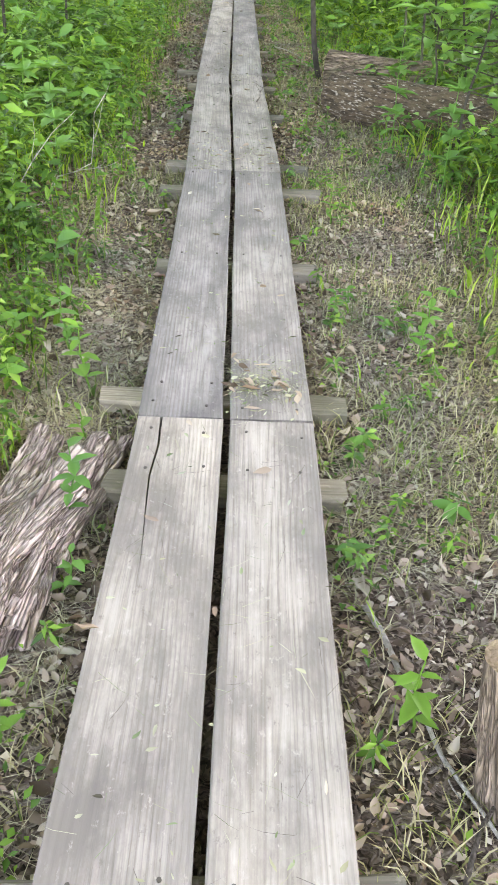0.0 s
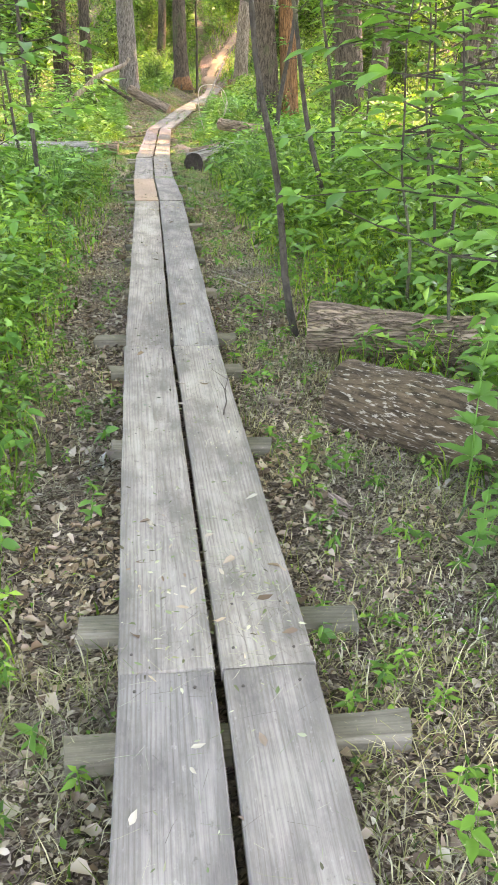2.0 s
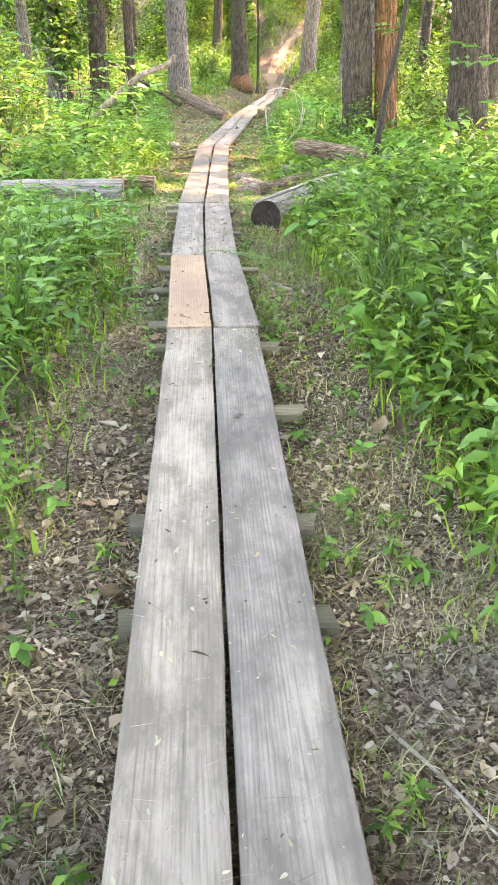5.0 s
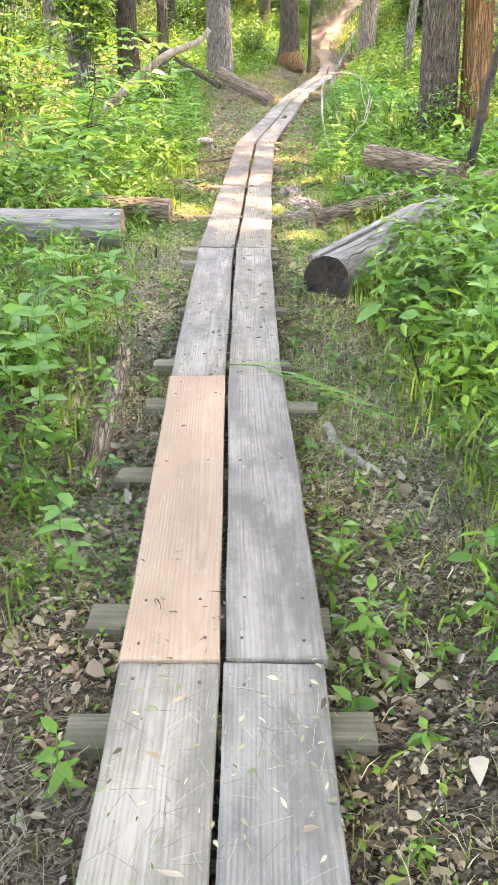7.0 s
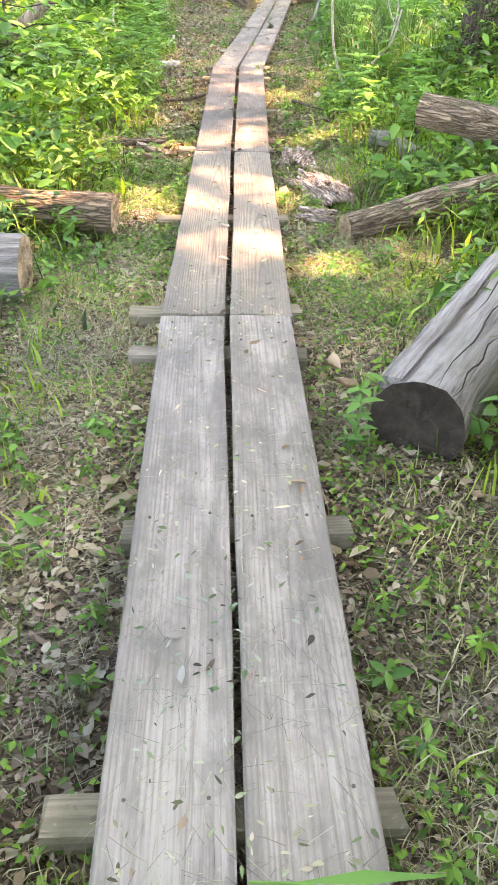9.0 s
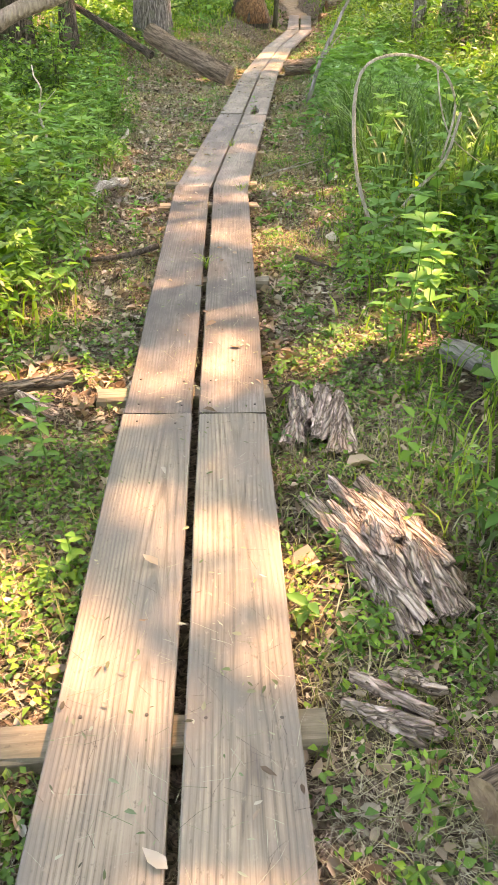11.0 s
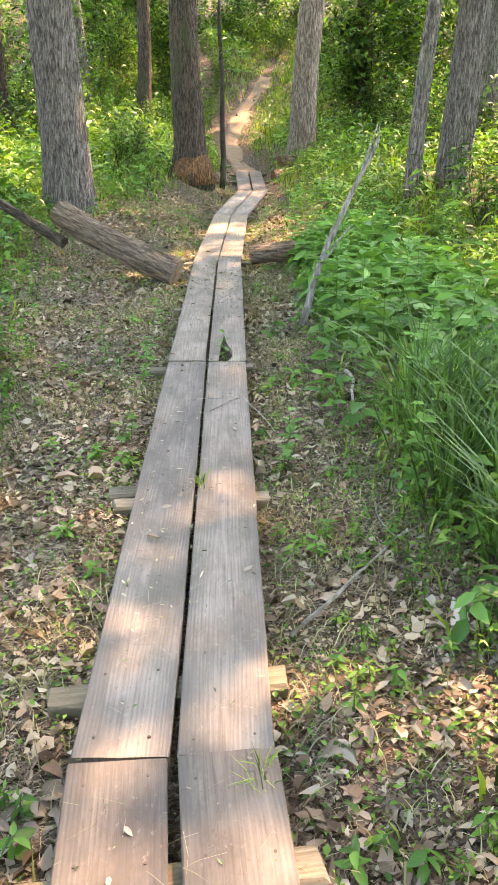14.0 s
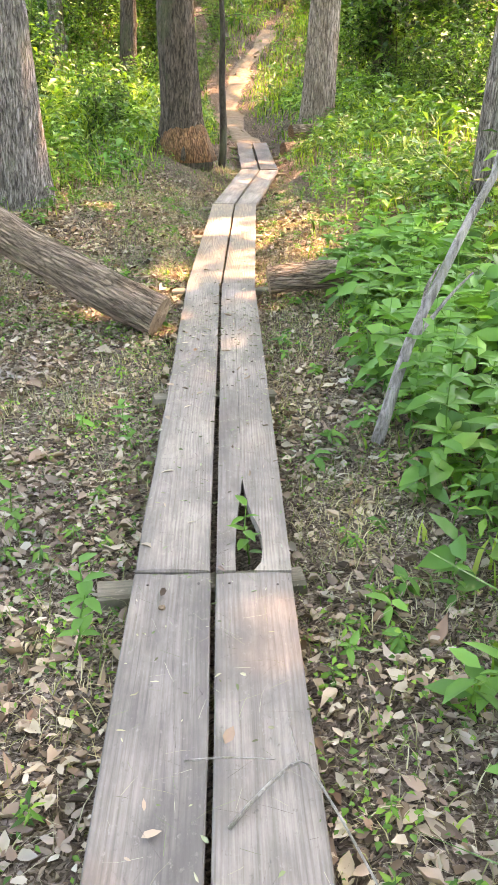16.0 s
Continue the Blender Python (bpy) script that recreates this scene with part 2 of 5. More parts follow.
M_LOG_BROWN = bark_material("brown_log_bark", (0.36, 0.27, 0.20), (0.10, 0.075, 0.055), (0.20, 0.22, 0.12), 0.3, 0.16, 26.0, 5.0, plates=44.0)
M_LOG_LIMB = bark_material("barkless_limb", (0.40, 0.325, 0.26), (0.13, 0.10, 0.08), (0.24, 0.24, 0.17), 0.4, 0.1, 22.0)
M_CUT = bark_material("sawn_log_end", (0.34, 0.25, 0.16), (0.15, 0.10, 0.065), (0.10, 0.08, 0.06), 0.6, 1.0, 9.0)
# near-black wood: shade on the end turned from the sun, put into the colour
M_CUT_DARK = bark_material("shaded_dark_wood", (0.055, 0.043, 0.036), (0.02, 0.016, 0.013), (0.03, 0.03, 0.02), 0.4, 1.0, 9.0)
M_BARKCHIP = bark_material("shed_bark", (0.62, 0.49, 0.42), (0.24, 0.165, 0.135), (0.50, 0.43, 0.39), 0.4, 0.2, 34.0, 9.0, 1, plates=48.0)
M_TWIG = bark_material("bleached_twig", (0.50, 0.46, 0.41), (0.27, 0.24, 0.20), (0.35, 0.36, 0.30), 0.3, 0.4, 30.0)
M_TWIG_DARK = bark_material("dark_twig", (0.15, 0.12, 0.10), (0.06, 0.05, 0.04), (0.12, 0.12, 0.09), 0.3, 0.4, 30.0)
# the darkest greens put the shade inside the growth into the leaf tint
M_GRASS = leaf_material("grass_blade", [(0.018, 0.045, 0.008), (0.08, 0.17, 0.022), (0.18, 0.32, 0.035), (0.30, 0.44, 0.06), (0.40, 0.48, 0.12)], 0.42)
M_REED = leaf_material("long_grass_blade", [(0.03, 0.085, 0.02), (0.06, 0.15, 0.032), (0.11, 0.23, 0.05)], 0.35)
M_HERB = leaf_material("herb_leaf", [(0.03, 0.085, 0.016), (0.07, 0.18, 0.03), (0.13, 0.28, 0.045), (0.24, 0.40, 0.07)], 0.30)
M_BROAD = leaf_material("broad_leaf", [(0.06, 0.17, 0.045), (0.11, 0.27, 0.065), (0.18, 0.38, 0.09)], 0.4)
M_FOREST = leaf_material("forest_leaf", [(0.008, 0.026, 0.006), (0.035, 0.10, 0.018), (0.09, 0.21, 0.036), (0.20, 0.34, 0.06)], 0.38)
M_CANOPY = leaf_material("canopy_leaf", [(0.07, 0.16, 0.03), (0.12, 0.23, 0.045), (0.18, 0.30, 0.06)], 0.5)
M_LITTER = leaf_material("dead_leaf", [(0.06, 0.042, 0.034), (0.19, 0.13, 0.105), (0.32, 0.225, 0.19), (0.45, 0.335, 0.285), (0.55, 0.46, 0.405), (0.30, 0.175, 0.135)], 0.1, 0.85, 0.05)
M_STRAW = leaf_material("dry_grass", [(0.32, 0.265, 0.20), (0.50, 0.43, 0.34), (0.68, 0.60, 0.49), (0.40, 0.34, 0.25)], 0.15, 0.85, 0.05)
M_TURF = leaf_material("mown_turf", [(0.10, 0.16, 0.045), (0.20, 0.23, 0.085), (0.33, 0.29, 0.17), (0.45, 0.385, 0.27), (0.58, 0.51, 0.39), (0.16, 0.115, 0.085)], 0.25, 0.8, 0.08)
M_CHAFF = leaf_material("withered_scraps", [(0.22, 0.22, 0.15), (0.34, 0.31, 0.23), (0.46, 0.44, 0.36), (0.16, 0.21, 0.11), (0.09, 0.075, 0.06)], 0.1, 0.85, 0.05)
m_steel, _nt, _b = nodes_of("rusty_screw")
_b.inputs["Base Color"].default_value = (0.10, 0.085, 0.075, 1)
_b.inputs["Metallic"].default_value, _b.inputs["Roughness"].default_value = 0.8, 0.55


# ---- plan ----
# Seams of the boardwalk: middle of the walk at each joint.
SEAMS = [(-0.06, -2.9, 0.10), (-0.04, -0.5, 0.10), (-0.01, 2.04, 0.105), (-0.03, 4.63, 0.105), (-0.10, 7.38, 0.105), (-0.15, 12.35, 0.14), (-0.21, 14.34, 0.11), (-0.23, 16.83, 0.13),
         (-0.18, 19.86, 0.05), (-0.08, 23.45, 0.08), (0.33, 27.18, 0.05), (0.80, 31.2, 0.09), (1.42, 35.2, 0.13), (2.06, 37.25, 0.33), (2.40, 40.4, 0.47)]
SX = np.array([s[0] for s in SEAMS]); SY = np.array([s[1] for s in SEAMS]); SZ = np.array([s[2] for s in SEAMS])


def fnoise(x, y, s, k=0.0):
    """Smooth unevenness between about -1 and 1."""
    a = np.sin(x * 1.7 * s + 1.3 + k + 1.1 * np.sin(y * 1.1 * s + k)) + np.sin(y * 2.1 * s + 0.7 - k + 1.3 * np.sin(x * 0.9 * s + 2 * k))
    b = np.sin((x + y) * 3.9 * s + 2.1 * k + np.sin(x * 3.1 * s)) + np.sin((x - y) * 4.3 * s + 4 + k + np.sin(y * 2.7 * s))
    return a / 2.6 * 0.7 + b / 2.6 * 0.4


def walk_x(y):
    return np.interp(y, SY, SX) + np.interp(y, [40.4, 42.5, 45, 48, 50, 52, 58, 66], [0, -0.05, 0.1, 0.85, 1.75, 2.4, 3.8, 5.0])


def ground_z(x, y):
    z = np.interp(y, SY, SZ) - 0.100
    z = z + np.interp(y, [40.4, 45, 48, 50, 52, 58, 75, 160], [0, 0.50, 1.40, 2.15, 2.85, 4.9, 8.5, 16])
    d = np.abs(x - walk_x(y))
    rise = np.interp(d, [0.5, 1.5, 6, 30, 90], [0, 0.02, 0.15, 1.2, 5.0])
    # low bank that begins at the trees beyond the fallen log
    rise = rise + 0.36 * np.clip((y - 31.0) / 2.2, 0, 1) * np.clip((47 - y) / 5, 0, 1) * np.clip((d - 0.35) / 0.9, 0, 1)
    bumps = 0.022 * fnoise(x, y, 2.3) * np.clip((d - 0.25) * 3, 0.15, 1) + 0.07 * fnoise(x, y, 0.55, 2.0) * np.clip((d - 0.8) / 2, 0, 1)
    fine = 0.008 * fnoise(x, y, 9.0, 1.0) * np.clip((d - 0.25) * 3, 0, 1)
    return z + rise + bumps + fine


def gz(x, y):
    return float(ground_z(np.array([x]), np.array([y]))[0])


# ---- mesh helpers ----
def make_mesh(name, verts, faces, material, smooth=False):
    me = bpy.data.meshes.new(name)
    verts = np.asarray(verts, dtype=np.float32).reshape(-1, 3)
    if isinstance(faces, np.ndarray):
        n, k = faces.shape
        me.vertices.add(len(verts))
        me.vertices.foreach_set("co", verts.ravel())
        me.loops.add(n * k)
        me.loops.foreach_set("vertex_index", faces.astype(np.int32).ravel())
        me.polygons.add(n)
        me.polygons.foreach_set("loop_start", np.arange(0, n * k, k, dtype=np.int32))
        me.polygons.foreach_set("loop_total", np.full(n, k, dtype=np.int32))
        me.update(calc_edges=True)
    else:
        me.from_pydata([tuple(map(float, v)) for v in verts], [], faces)
        me.update()
    me.materials.append(material)
    if smooth:
        me.polygons.foreach_set("use_smooth", np.ones(len(me.polygons), dtype=bool))
    return me


def part(name, me, parent=None, label="", m=None):
    ob = new(name, me)
    if parent is not None:
        ob.parent = parent
    if m is not None:
        ob.matrix_basis = m
    return tagged(ob, label) if label else ob


def thing(name, label, category, group="", m=None, kind=""):
    ob = new(name)
    if m is not None:
        ob.matrix_basis = m
    return tagged(ob, label, category, group, kind)


def tube(points, radii, sides=6, rough=0.0, seed=0, cap=True, ridge=0.0, ridges=9):
    """A round limb through points, with uneven skin and closed ends."""
    r = random.Random(seed)
    pts = [Vector(p) for p in points]
    verts, faces = [], []
    ph = [r.uniform(0, 6.3) for _ in range(4)]
    for i, p in enumerate(pts):
        d = (pts[min(i + 1, len(pts) - 1)] - pts[max(i - 1, 0)]).normalized()
        u = d.orthogonal().normalized() if abs(d.z) < 0.95 else (Vector((1, 0, 0)) - d * d.x).normalized()
        v = d.cross(u)
        for j in range(sides):
            a = 2 * math.pi * j / sides
            k = 1 + rough * (0.6 * math.sin(3 * a + ph[0] + i * 0.35) + 0.4 * math.sin(5 * a + ph[1] - i * 0.8)) + rough * r.uniform(-0.3, 0.3)
            if ridge:
                k += ridge * math.sin(ridges * a + 0.9 * math.sin(i * 0.33 + ph[2]) + ph[3]) * (1 if j % 2 else 0.6) + r.uniform(-ridge, ridge) * 0.5
            verts.append(p + (u * math.cos(a) + v * math.sin(a)) * radii[i] * k)
    for i in range(len(pts) - 1):
        for j in range(sides):
            a, b = i * sides + j, i * sides + (j + 1) % sides
            faces.append((a, b, b + sides, a + sides))
    if cap:
        faces.append(tuple(reversed(range(sides))))
        faces.append(tuple(range((len(pts) - 1) * sides, len(pts) * sides)))
    return verts, faces


def merged(pieces):
    verts, faces = [], []
    for v, f in pieces:
        k = len(verts)
        verts += list(v)
        faces += [tuple(i + k for i in q) for q in f]
    return verts, faces


def bend(p0, p1, n, sag, seed):
    """Points from p0 to p1 that wander a little."""
    r = random.Random(seed)
    p0, p1 = Vector(p0), Vector(p1)
    d = p1 - p0
    off = [Vector((r.uniform(-1, 1), r.uniform(-1, 1), r.uniform(-1, 1))) * sag for _ in range(3)]
    out = []
    for i in range(n + 1):
        t = i / n
        out.append(p0 + d * t + off[0] * math.sin(math.pi * t) + off[1] * 0.5 * math.sin(2 * math.pi * t) + off[2] * 0.25 * math.sin(5 * math.pi * t))
    return out


def unit(a):
    return a / np.maximum(np.linalg.norm(a, axis=1, keepdims=True), 1e-9)


def leaves(base, way, up, length, width, droop=0.15, fold=0.25):
    """Many leaves at once: five points each, folded along the rib and bent at the tip."""
    n = len(base)
    way = unit(way)
    side = unit(np.cross(way, up))
    nor = np.cross(side, way)
    L, W = length[:, None], width[:, None]
    mid = base + way * L * 0.45
    v = np.stack([base, mid + side * W * 0.5 + nor * W * fold, mid, mid - side * W * 0.5 + nor * W * fold, base + way * L - nor * L * droop], axis=1).reshape(-1, 3)
    k = (np.arange(n) * 5)[:, None]
    f = np.concatenate([k + np.array([[0, 2, 1]]), k + np.array([[0, 3, 2]]), k + np.array([[1, 2, 4]]), k + np.array([[2, 3, 4]])], axis=0)
    return v, f


def ovate(base, way, up, length, width, droop=0.12, fold=0.18):
    """Fuller leaves for plants seen near by: rounded outline, eight points each."""
    n = len(base)
    way = unit(way)
    side = unit(np.cross(way, up))
    nor = np.cross(side, way)
    L, W = length[:, None], width[:, None]
    def at(t, s, drop):
        return base + way * L * t + side * W * s + nor * (W * abs(s) * np.reshape(fold, (-1, 1)) * 2 - L * np.reshape(drop, (-1, 1)))
    v = np.stack([at(0, 0, 0), at(0.25, 0.42, 0.0), at(0.28, 0, 0.02), at(0.25, -0.42, 0.0), at(0.62, 0.38, 0.03), at(0.64, 0, 0.05), at(0.62, -0.38, 0.03), at(1, 0, droop)], axis=1).reshape(-1, 3)
    k = (np.arange(n) * 8)[:, None]
    t = [(0, 2, 1), (0, 3, 2), (1, 2, 5), (1, 5, 4), (2, 3, 6), (2, 6, 5), (4, 5, 7), (5, 6, 7)]
    return v, np.concatenate([k + np.array([q]) for q in t], axis=0)


def blades(base, lean, height, width):
    """Many grass blades: a bent, tapering strip of five points each."""
    n = len(base)
    h, w = height[:, None], width[:, None]
    flat = lean * np.array([1.0, 1.0, 0.0])
    side = np.cross(unit(flat + 1e-6), np.array([0.0, 0.0, 1.0]))
    up = np.array([0.0, 0.0, 1.0])
    mid = base + up * h * 0.6 + flat * h * 0.28
    tip = base + up * h * 0.88 + flat * h * 0.85
    v = np.stack([base - side * w * 0.5, base + side * w * 0.5, mid + side * w * 0.42, mid - side * w * 0.42, tip], axis=1).reshape(-1, 3)
    k = (np.arange(n) * 5)[:, None]
    f = np.concatenate([k + np.array([[0, 1, 2]]), k + np.array([[0, 2, 3]]), k + np.array([[3, 2, 4]])], axis=0)
    return v, f


def flat_dirs(n):
    a = rng.uniform(0, 2 * np.pi, n)
    return np.stack([np.cos(a), np.sin(a), np.zeros(n)], axis=1)


# ---- ground ----
def spread(edges):
    out = []
    for a, b, step in edges:
        out += list(np.arange(a, b, step))
    return np.array(out + [edges[-1][1]])


gx = spread([(-90, -20, 7), (-20, -6, 1.0), (-6, -2, 0.2), (-2, 3.6, 0.1), (3.6, 8, 0.25), (8, 22, 1.0), (22, 91, 7)])
gy = spread([(-60, -8, 5), (-8, -1, 0.5), (-1, 38, 0.11), (38, 60, 0.35), (60, 90, 2), (90, 160, 8)])
XX, YY = np.meshgrid(gx, gy)
ZZ = ground_z(XX.ravel(), YY.ravel())
nx_, ny_ = len(gx), len(gy)
ii = (np.arange(ny_ - 1)[:, None] * nx_ + np.arange(nx_ - 1)[None, :]).ravel()
part("ground", make_mesh("ground", np.stack([XX.ravel(), YY.ravel(), ZZ], axis=1), np.stack([ii, ii + 1, ii + 1 + nx_, ii + nx_], axis=1), M_GROUND, True))
tagged(bpy.data.objects["ground"], "brown woodland floor of leaf mould and soil", "ground", kind="structure")

# trodden path that climbs the far slope
rows_ = []
py = np.arange(40.0, 51.0, 0.3)
for y in py:
    w = 0.27 + 0.05 * math.sin(y * 1.9) + 0.04 * math.sin(y * 4.3)
    c = float(walk_x(np.array([y]))[0])
    xs = c + np.linspace(-w, w, 9) + rng.uniform(-0.05, 0.05, 9)
    for k, x in enumerate(xs):
        rows_.append((x, y, gz(x, y) + (0.02 if 0 < k < 8 else -0.03)))
ii = (np.arange(len(py) - 1)[:, None] * 9 + np.arange(8)[None, :]).ravel()
tagged(part("path", make_mesh("path", rows_, np.stack([ii, ii + 1, ii + 10, ii + 9], axis=1), M_PATH, True)), "pale trodden earth footpath climbing the wooded slope", "path", kind="structure")


# ---- boardwalk ----
PLANK_W, GAP, THICK = 0.269, 0.021, 0.042
boardwalk = thing("boardwalk", "narrow boardwalk of two weathered grey planks on timber sleepers", "boardwalk")


def plank_mesh(name, length, width, material, seed):
    """A sawn board along +y with worn edges, its top at z = 0."""
    r = random.Random(seed)
    n = max(6, int(length / 0.35))
    prof = [(-0.5, -THICK), (-0.5, -0.006), (-0.482, 0.0), (-0.25, 0.0012), (0.0, 0.0), (0.25, 0.0012), (0.482, 0.0), (0.5, -0.006), (0.5, -THICK)]
    verts, faces = [], []
    cup = r.uniform(-0.004, 0.003)
    for i in range(n + 1):
        y = length * i / n
        l, q = r.uniform(-0.003, 0.003), r.uniform(-0.003, 0.003)
        for x, z in prof:
            verts.append((x * width + (l if x < 0 else q), y + (r.uniform(-0.004, 0.004) if i in (0, n) else 0), z + (cup * (1 - 4 * x * x) if z > -0.02 else 0) + 0.0015 * math.sin(i * 1.7 + seed)))
    k = len(prof)
    for i in range(n):
        for j in range(k):
            a, b = i * k + j, i * k + (j + 1) % k
            faces.append((a, a + k, b + k, b))
    faces.append(tuple(range(k)))
    faces.append(tuple(reversed(range(n * k, n * k + k))))
    return make_mesh(name, verts, faces, material)


def rotten_plank_mesh(length, width):
    """A board rotted through beside its end: outline with a pointed hole, given thickness."""
    bm = bmesh.new()
    w = width / 2
    hole_l = [(-0.065, 0.0), (-0.066, 0.12), (-0.06, 0.3), (-0.05, 0.45), (-0.04, 0.56), (-0.03, 0.68)]
    hole_r = [(0.0, 0.0), (0.028, 0.05), (0.037, 0.14), (0.036, 0.22), (0.026, 0.3), (0.006, 0.38), (-0.008, 0.46), (-0.018, 0.55), (-0.024, 0.62), (-0.03, 0.68)]
    left = [(-w, 0.0)] + hole_l + [(-0.034, 1.2), (-0.036, length), (-w, length)]
    right = hole_r + [(-0.0322, 1.2), (-0.0345, length), (w, length), (w, 1.4), (w + 0.002, 0.7), (w, 0.0)]
    for ring in (left, right):
        top = [bm.verts.new((x, y, -0.001)) for x, y in ring]
        low = [bm.verts.new((x, y, -THICK)) for x, y in ring]
        a = bm.faces.new(top)
        b = bm.faces.new(list(reversed(low)))
        for i in range(len(ring)):
            j = (i + 1) % len(ring)
            bm.faces.new((top[i], low[i], low[j], top[j]))
    bmesh.ops.recalc_face_normals(bm, faces=bm.faces)
    bmesh.ops.triangulate(bm, faces=[f for f in bm.faces if len(f.verts) > 4])
    me = bpy.data.meshes.new("plank")
    bm.to_mesh(me)
    bm.free()
    me.materials.append(M_MID)
    return me


def split_plank_mesh(length, width, x, crack):
    """A board with a crack running in from its far end."""
    bm = bmesh.new()
    w, y = width / 2, length
    wig = [0.0, 0.006, -0.004, 0.003, 0.012, 0.016]
    line = [(x + wig[k], y - crack * k / 5, 0.004 * (1 - k / 5)) for k in range(6)]
    left = [(-w, 0), (x + 0.016, 0)] + [(a - g, b) for a, b, g in reversed(line)] + [(-w, y)]
    right = [(x + 0.0162, 0), (w, 0), (w, y)] + [(a + g, b) for a, b, g in line]
    for ring in (left, right):
        top = [bm.verts.new((p, q, 0)) for p, q in ring]
        low = [bm.verts.new((p, q, -THICK)) for p, q in ring]
        bm.faces.new(top)
        bm.faces.new(list(reversed(low)))
        for i in range(len(ring)):
            j = (i + 1) % len(ring)
            bm.faces.new((top[i], low[i], low[j], top[j]))
    bmesh.ops.recalc_face_normals(bm, faces=bm.faces)
    bmesh.ops.triangulate(bm, faces=[f for f in bm.faces if len(f.verts) > 4])
    me = bpy.data.meshes.new("plank")
    bm.to_mesh(me)
    bm.free()
    me.materials.append(M_OLD)
    return me


sv, sf = tube([(0, 0, -0.004), (0, 0, 0.0012)], [0.0052, 0.0046], 8)
SCREW = make_mesh("screw", sv, sf, m_steel)
LOOKS = {5: (M_NEW, M_OLD), 7: (M_SUN_TAN, M_SUN_TAN), 8: (M_DARK, M_DARK), 9: (M_MID, M_MID), 10: (M_MID, M_MID), 11: (M_SUN_TAN, M_SUN_TAN), 13: (M_DARK, M_DARK)}
SLEEPERS = [(-2.6, -0.42, 0.3), (-0.45, -0.45, 0.36), (0.62, -0.4, 0.34), (1.78, -0.36, 0.345), (2.24, -0.45, 0.405), (3.37, -0.36, 0.37), (4.44, -0.44, 0.47), (4.91, -0.45, 0.43), (6.17, -0.40, 0.325), (7.14, -0.46, 0.285), (7.69, -0.58, 0.305),
            (8.77, -0.42, 0.31), (9.72, -0.46, 0.22), (10.27, -0.47, 0.22), (11.28, -0.43, 0.285), (12.18, -0.54, 0.235), (12.6, -0.56, 0.17), (13.46, -0.61, 0.12), (14.13, -0.59, 0.22), (14.64, -0.61, 0.12), (15.51, -0.54, 0.13),
            (16.59, -0.62, 0.1), (17.0, -0.67, 0.1), (18.37, -0.64, 0.14), (20.14, -0.60, 0.14), (21.5, -0.44, 0.23), (23.12, -0.48, 0.265), (23.8, -0.45, 0.29), (25.1, -0.1, 0.445), (27.2, -0.075, 0.665), (28.95, 0.17, 0.86), (31.2, 0.4, 1.2), (33.4, 0.75, 1.5), (35.2, 1.0, 1.82), (37.2, 1.6, 2.45), (38.9, 1.8, 2.65), (40.2, 1.95, 2.8)]
for i in range(len(SEAMS) - 1):
    a, b = Vector(SEAMS[i]), Vector(SEAMS[i + 1])
    d = b - a
    L = d.length - 0.008
    yaw, rise = math.degrees(math.atan2(-d.x, d.y)), math.degrees(math.asin(d.z / d.length))
    rr = random.Random(i * 11 + 3)
    for k, s in enumerate((-1, 1)):
        mat = LOOKS.get(i, (M_OLD, M_OLD))[k]
        nudge = Matrix.Translation((s * (PLANK_W + GAP) / 2 + rr.uniform(-0.003, 0.003), 0.004 + rr.uniform(0, 0.006), rr.uniform(-0.004, 0.004)))
        me = rotten_plank_mesh(L, PLANK_W) if (i == 10 and s > 0) else plank_mesh("plank", L, PLANK_W + rr.uniform(-0.004, 0.004), mat, i * 2 + k)
        if i == 1 and s < 0:
            me = split_plank_mesh(L, PLANK_W, -0.062, 0.75)
        if i == 5:
            nudge = nudge @ Matrix.Translation((0, 0, 0.010))
        pl = part("plank", me, boardwalk, m=pose(a.x, a.y, a.z, rise, rr.uniform(-0.6, 0.6), yaw + rr.uniform(-0.12, 0.12)) @ nudge)
        if mat is M_NEW:
            tagged(pl, "fresh yellow pine replacement plank")
        if i == 10 and s > 0:
            tagged(pl, "split plank with a rotted hole")
        for y in [0.07, L - 0.07] + [q[0] - a.y for q in SLEEPERS if a.y + 0.2 < q[0] < b.y - 0.2]:
            for x in (-0.085, 0.085):
                if i == 10 and s > 0 and y < 0.5:
                    continue
                part("screw", SCREW, pl, m=pose(x + rr.uniform(-0.012, 0.012), y + rr.uniform(-0.015, 0.015), 0.0015))


def sleeper_mesh(length, seed):
    r = random.Random(seed)
    n = 7
    prof = [(-0.05, -0.17), (-0.053, -0.012), (-0.043, 0.0), (0.043, 0.0), (0.053, -0.012), (0.05, -0.17)]
    verts, faces = [], []
    k = len(prof)
    for i in range(n + 1):
        for y, z in prof:
            verts.append((y + r.uniform(-0.004, 0.004), length * (i / n - 0.5) + (r.uniform(-0.012, 0.012) if i in (0, n) else 0), z + r.uniform(-0.004, 0.0)))
    for i in range(n):
        for j in range(k):
            a, b = i * k + j, i * k + (j + 1) % k
            faces.append((a, a + k, b + k, b))
    faces += [tuple(range(k)), tuple(reversed(range(n * k, n * k + k)))]
    return make_mesh("sleeper", verts, faces, M_SLEEPER)


for i, (y, xl, xr) in enumerate(SLEEPERS):
    z = float(np.interp(y, SY, SZ)) - THICK - 0.004
    part("sleeper", sleeper_mesh(xr - xl, i + 50), boardwalk, m=pose((xl + xr) / 2, y, z, 0, 0, -90 + random.Random(i).uniform(-2, 2)))


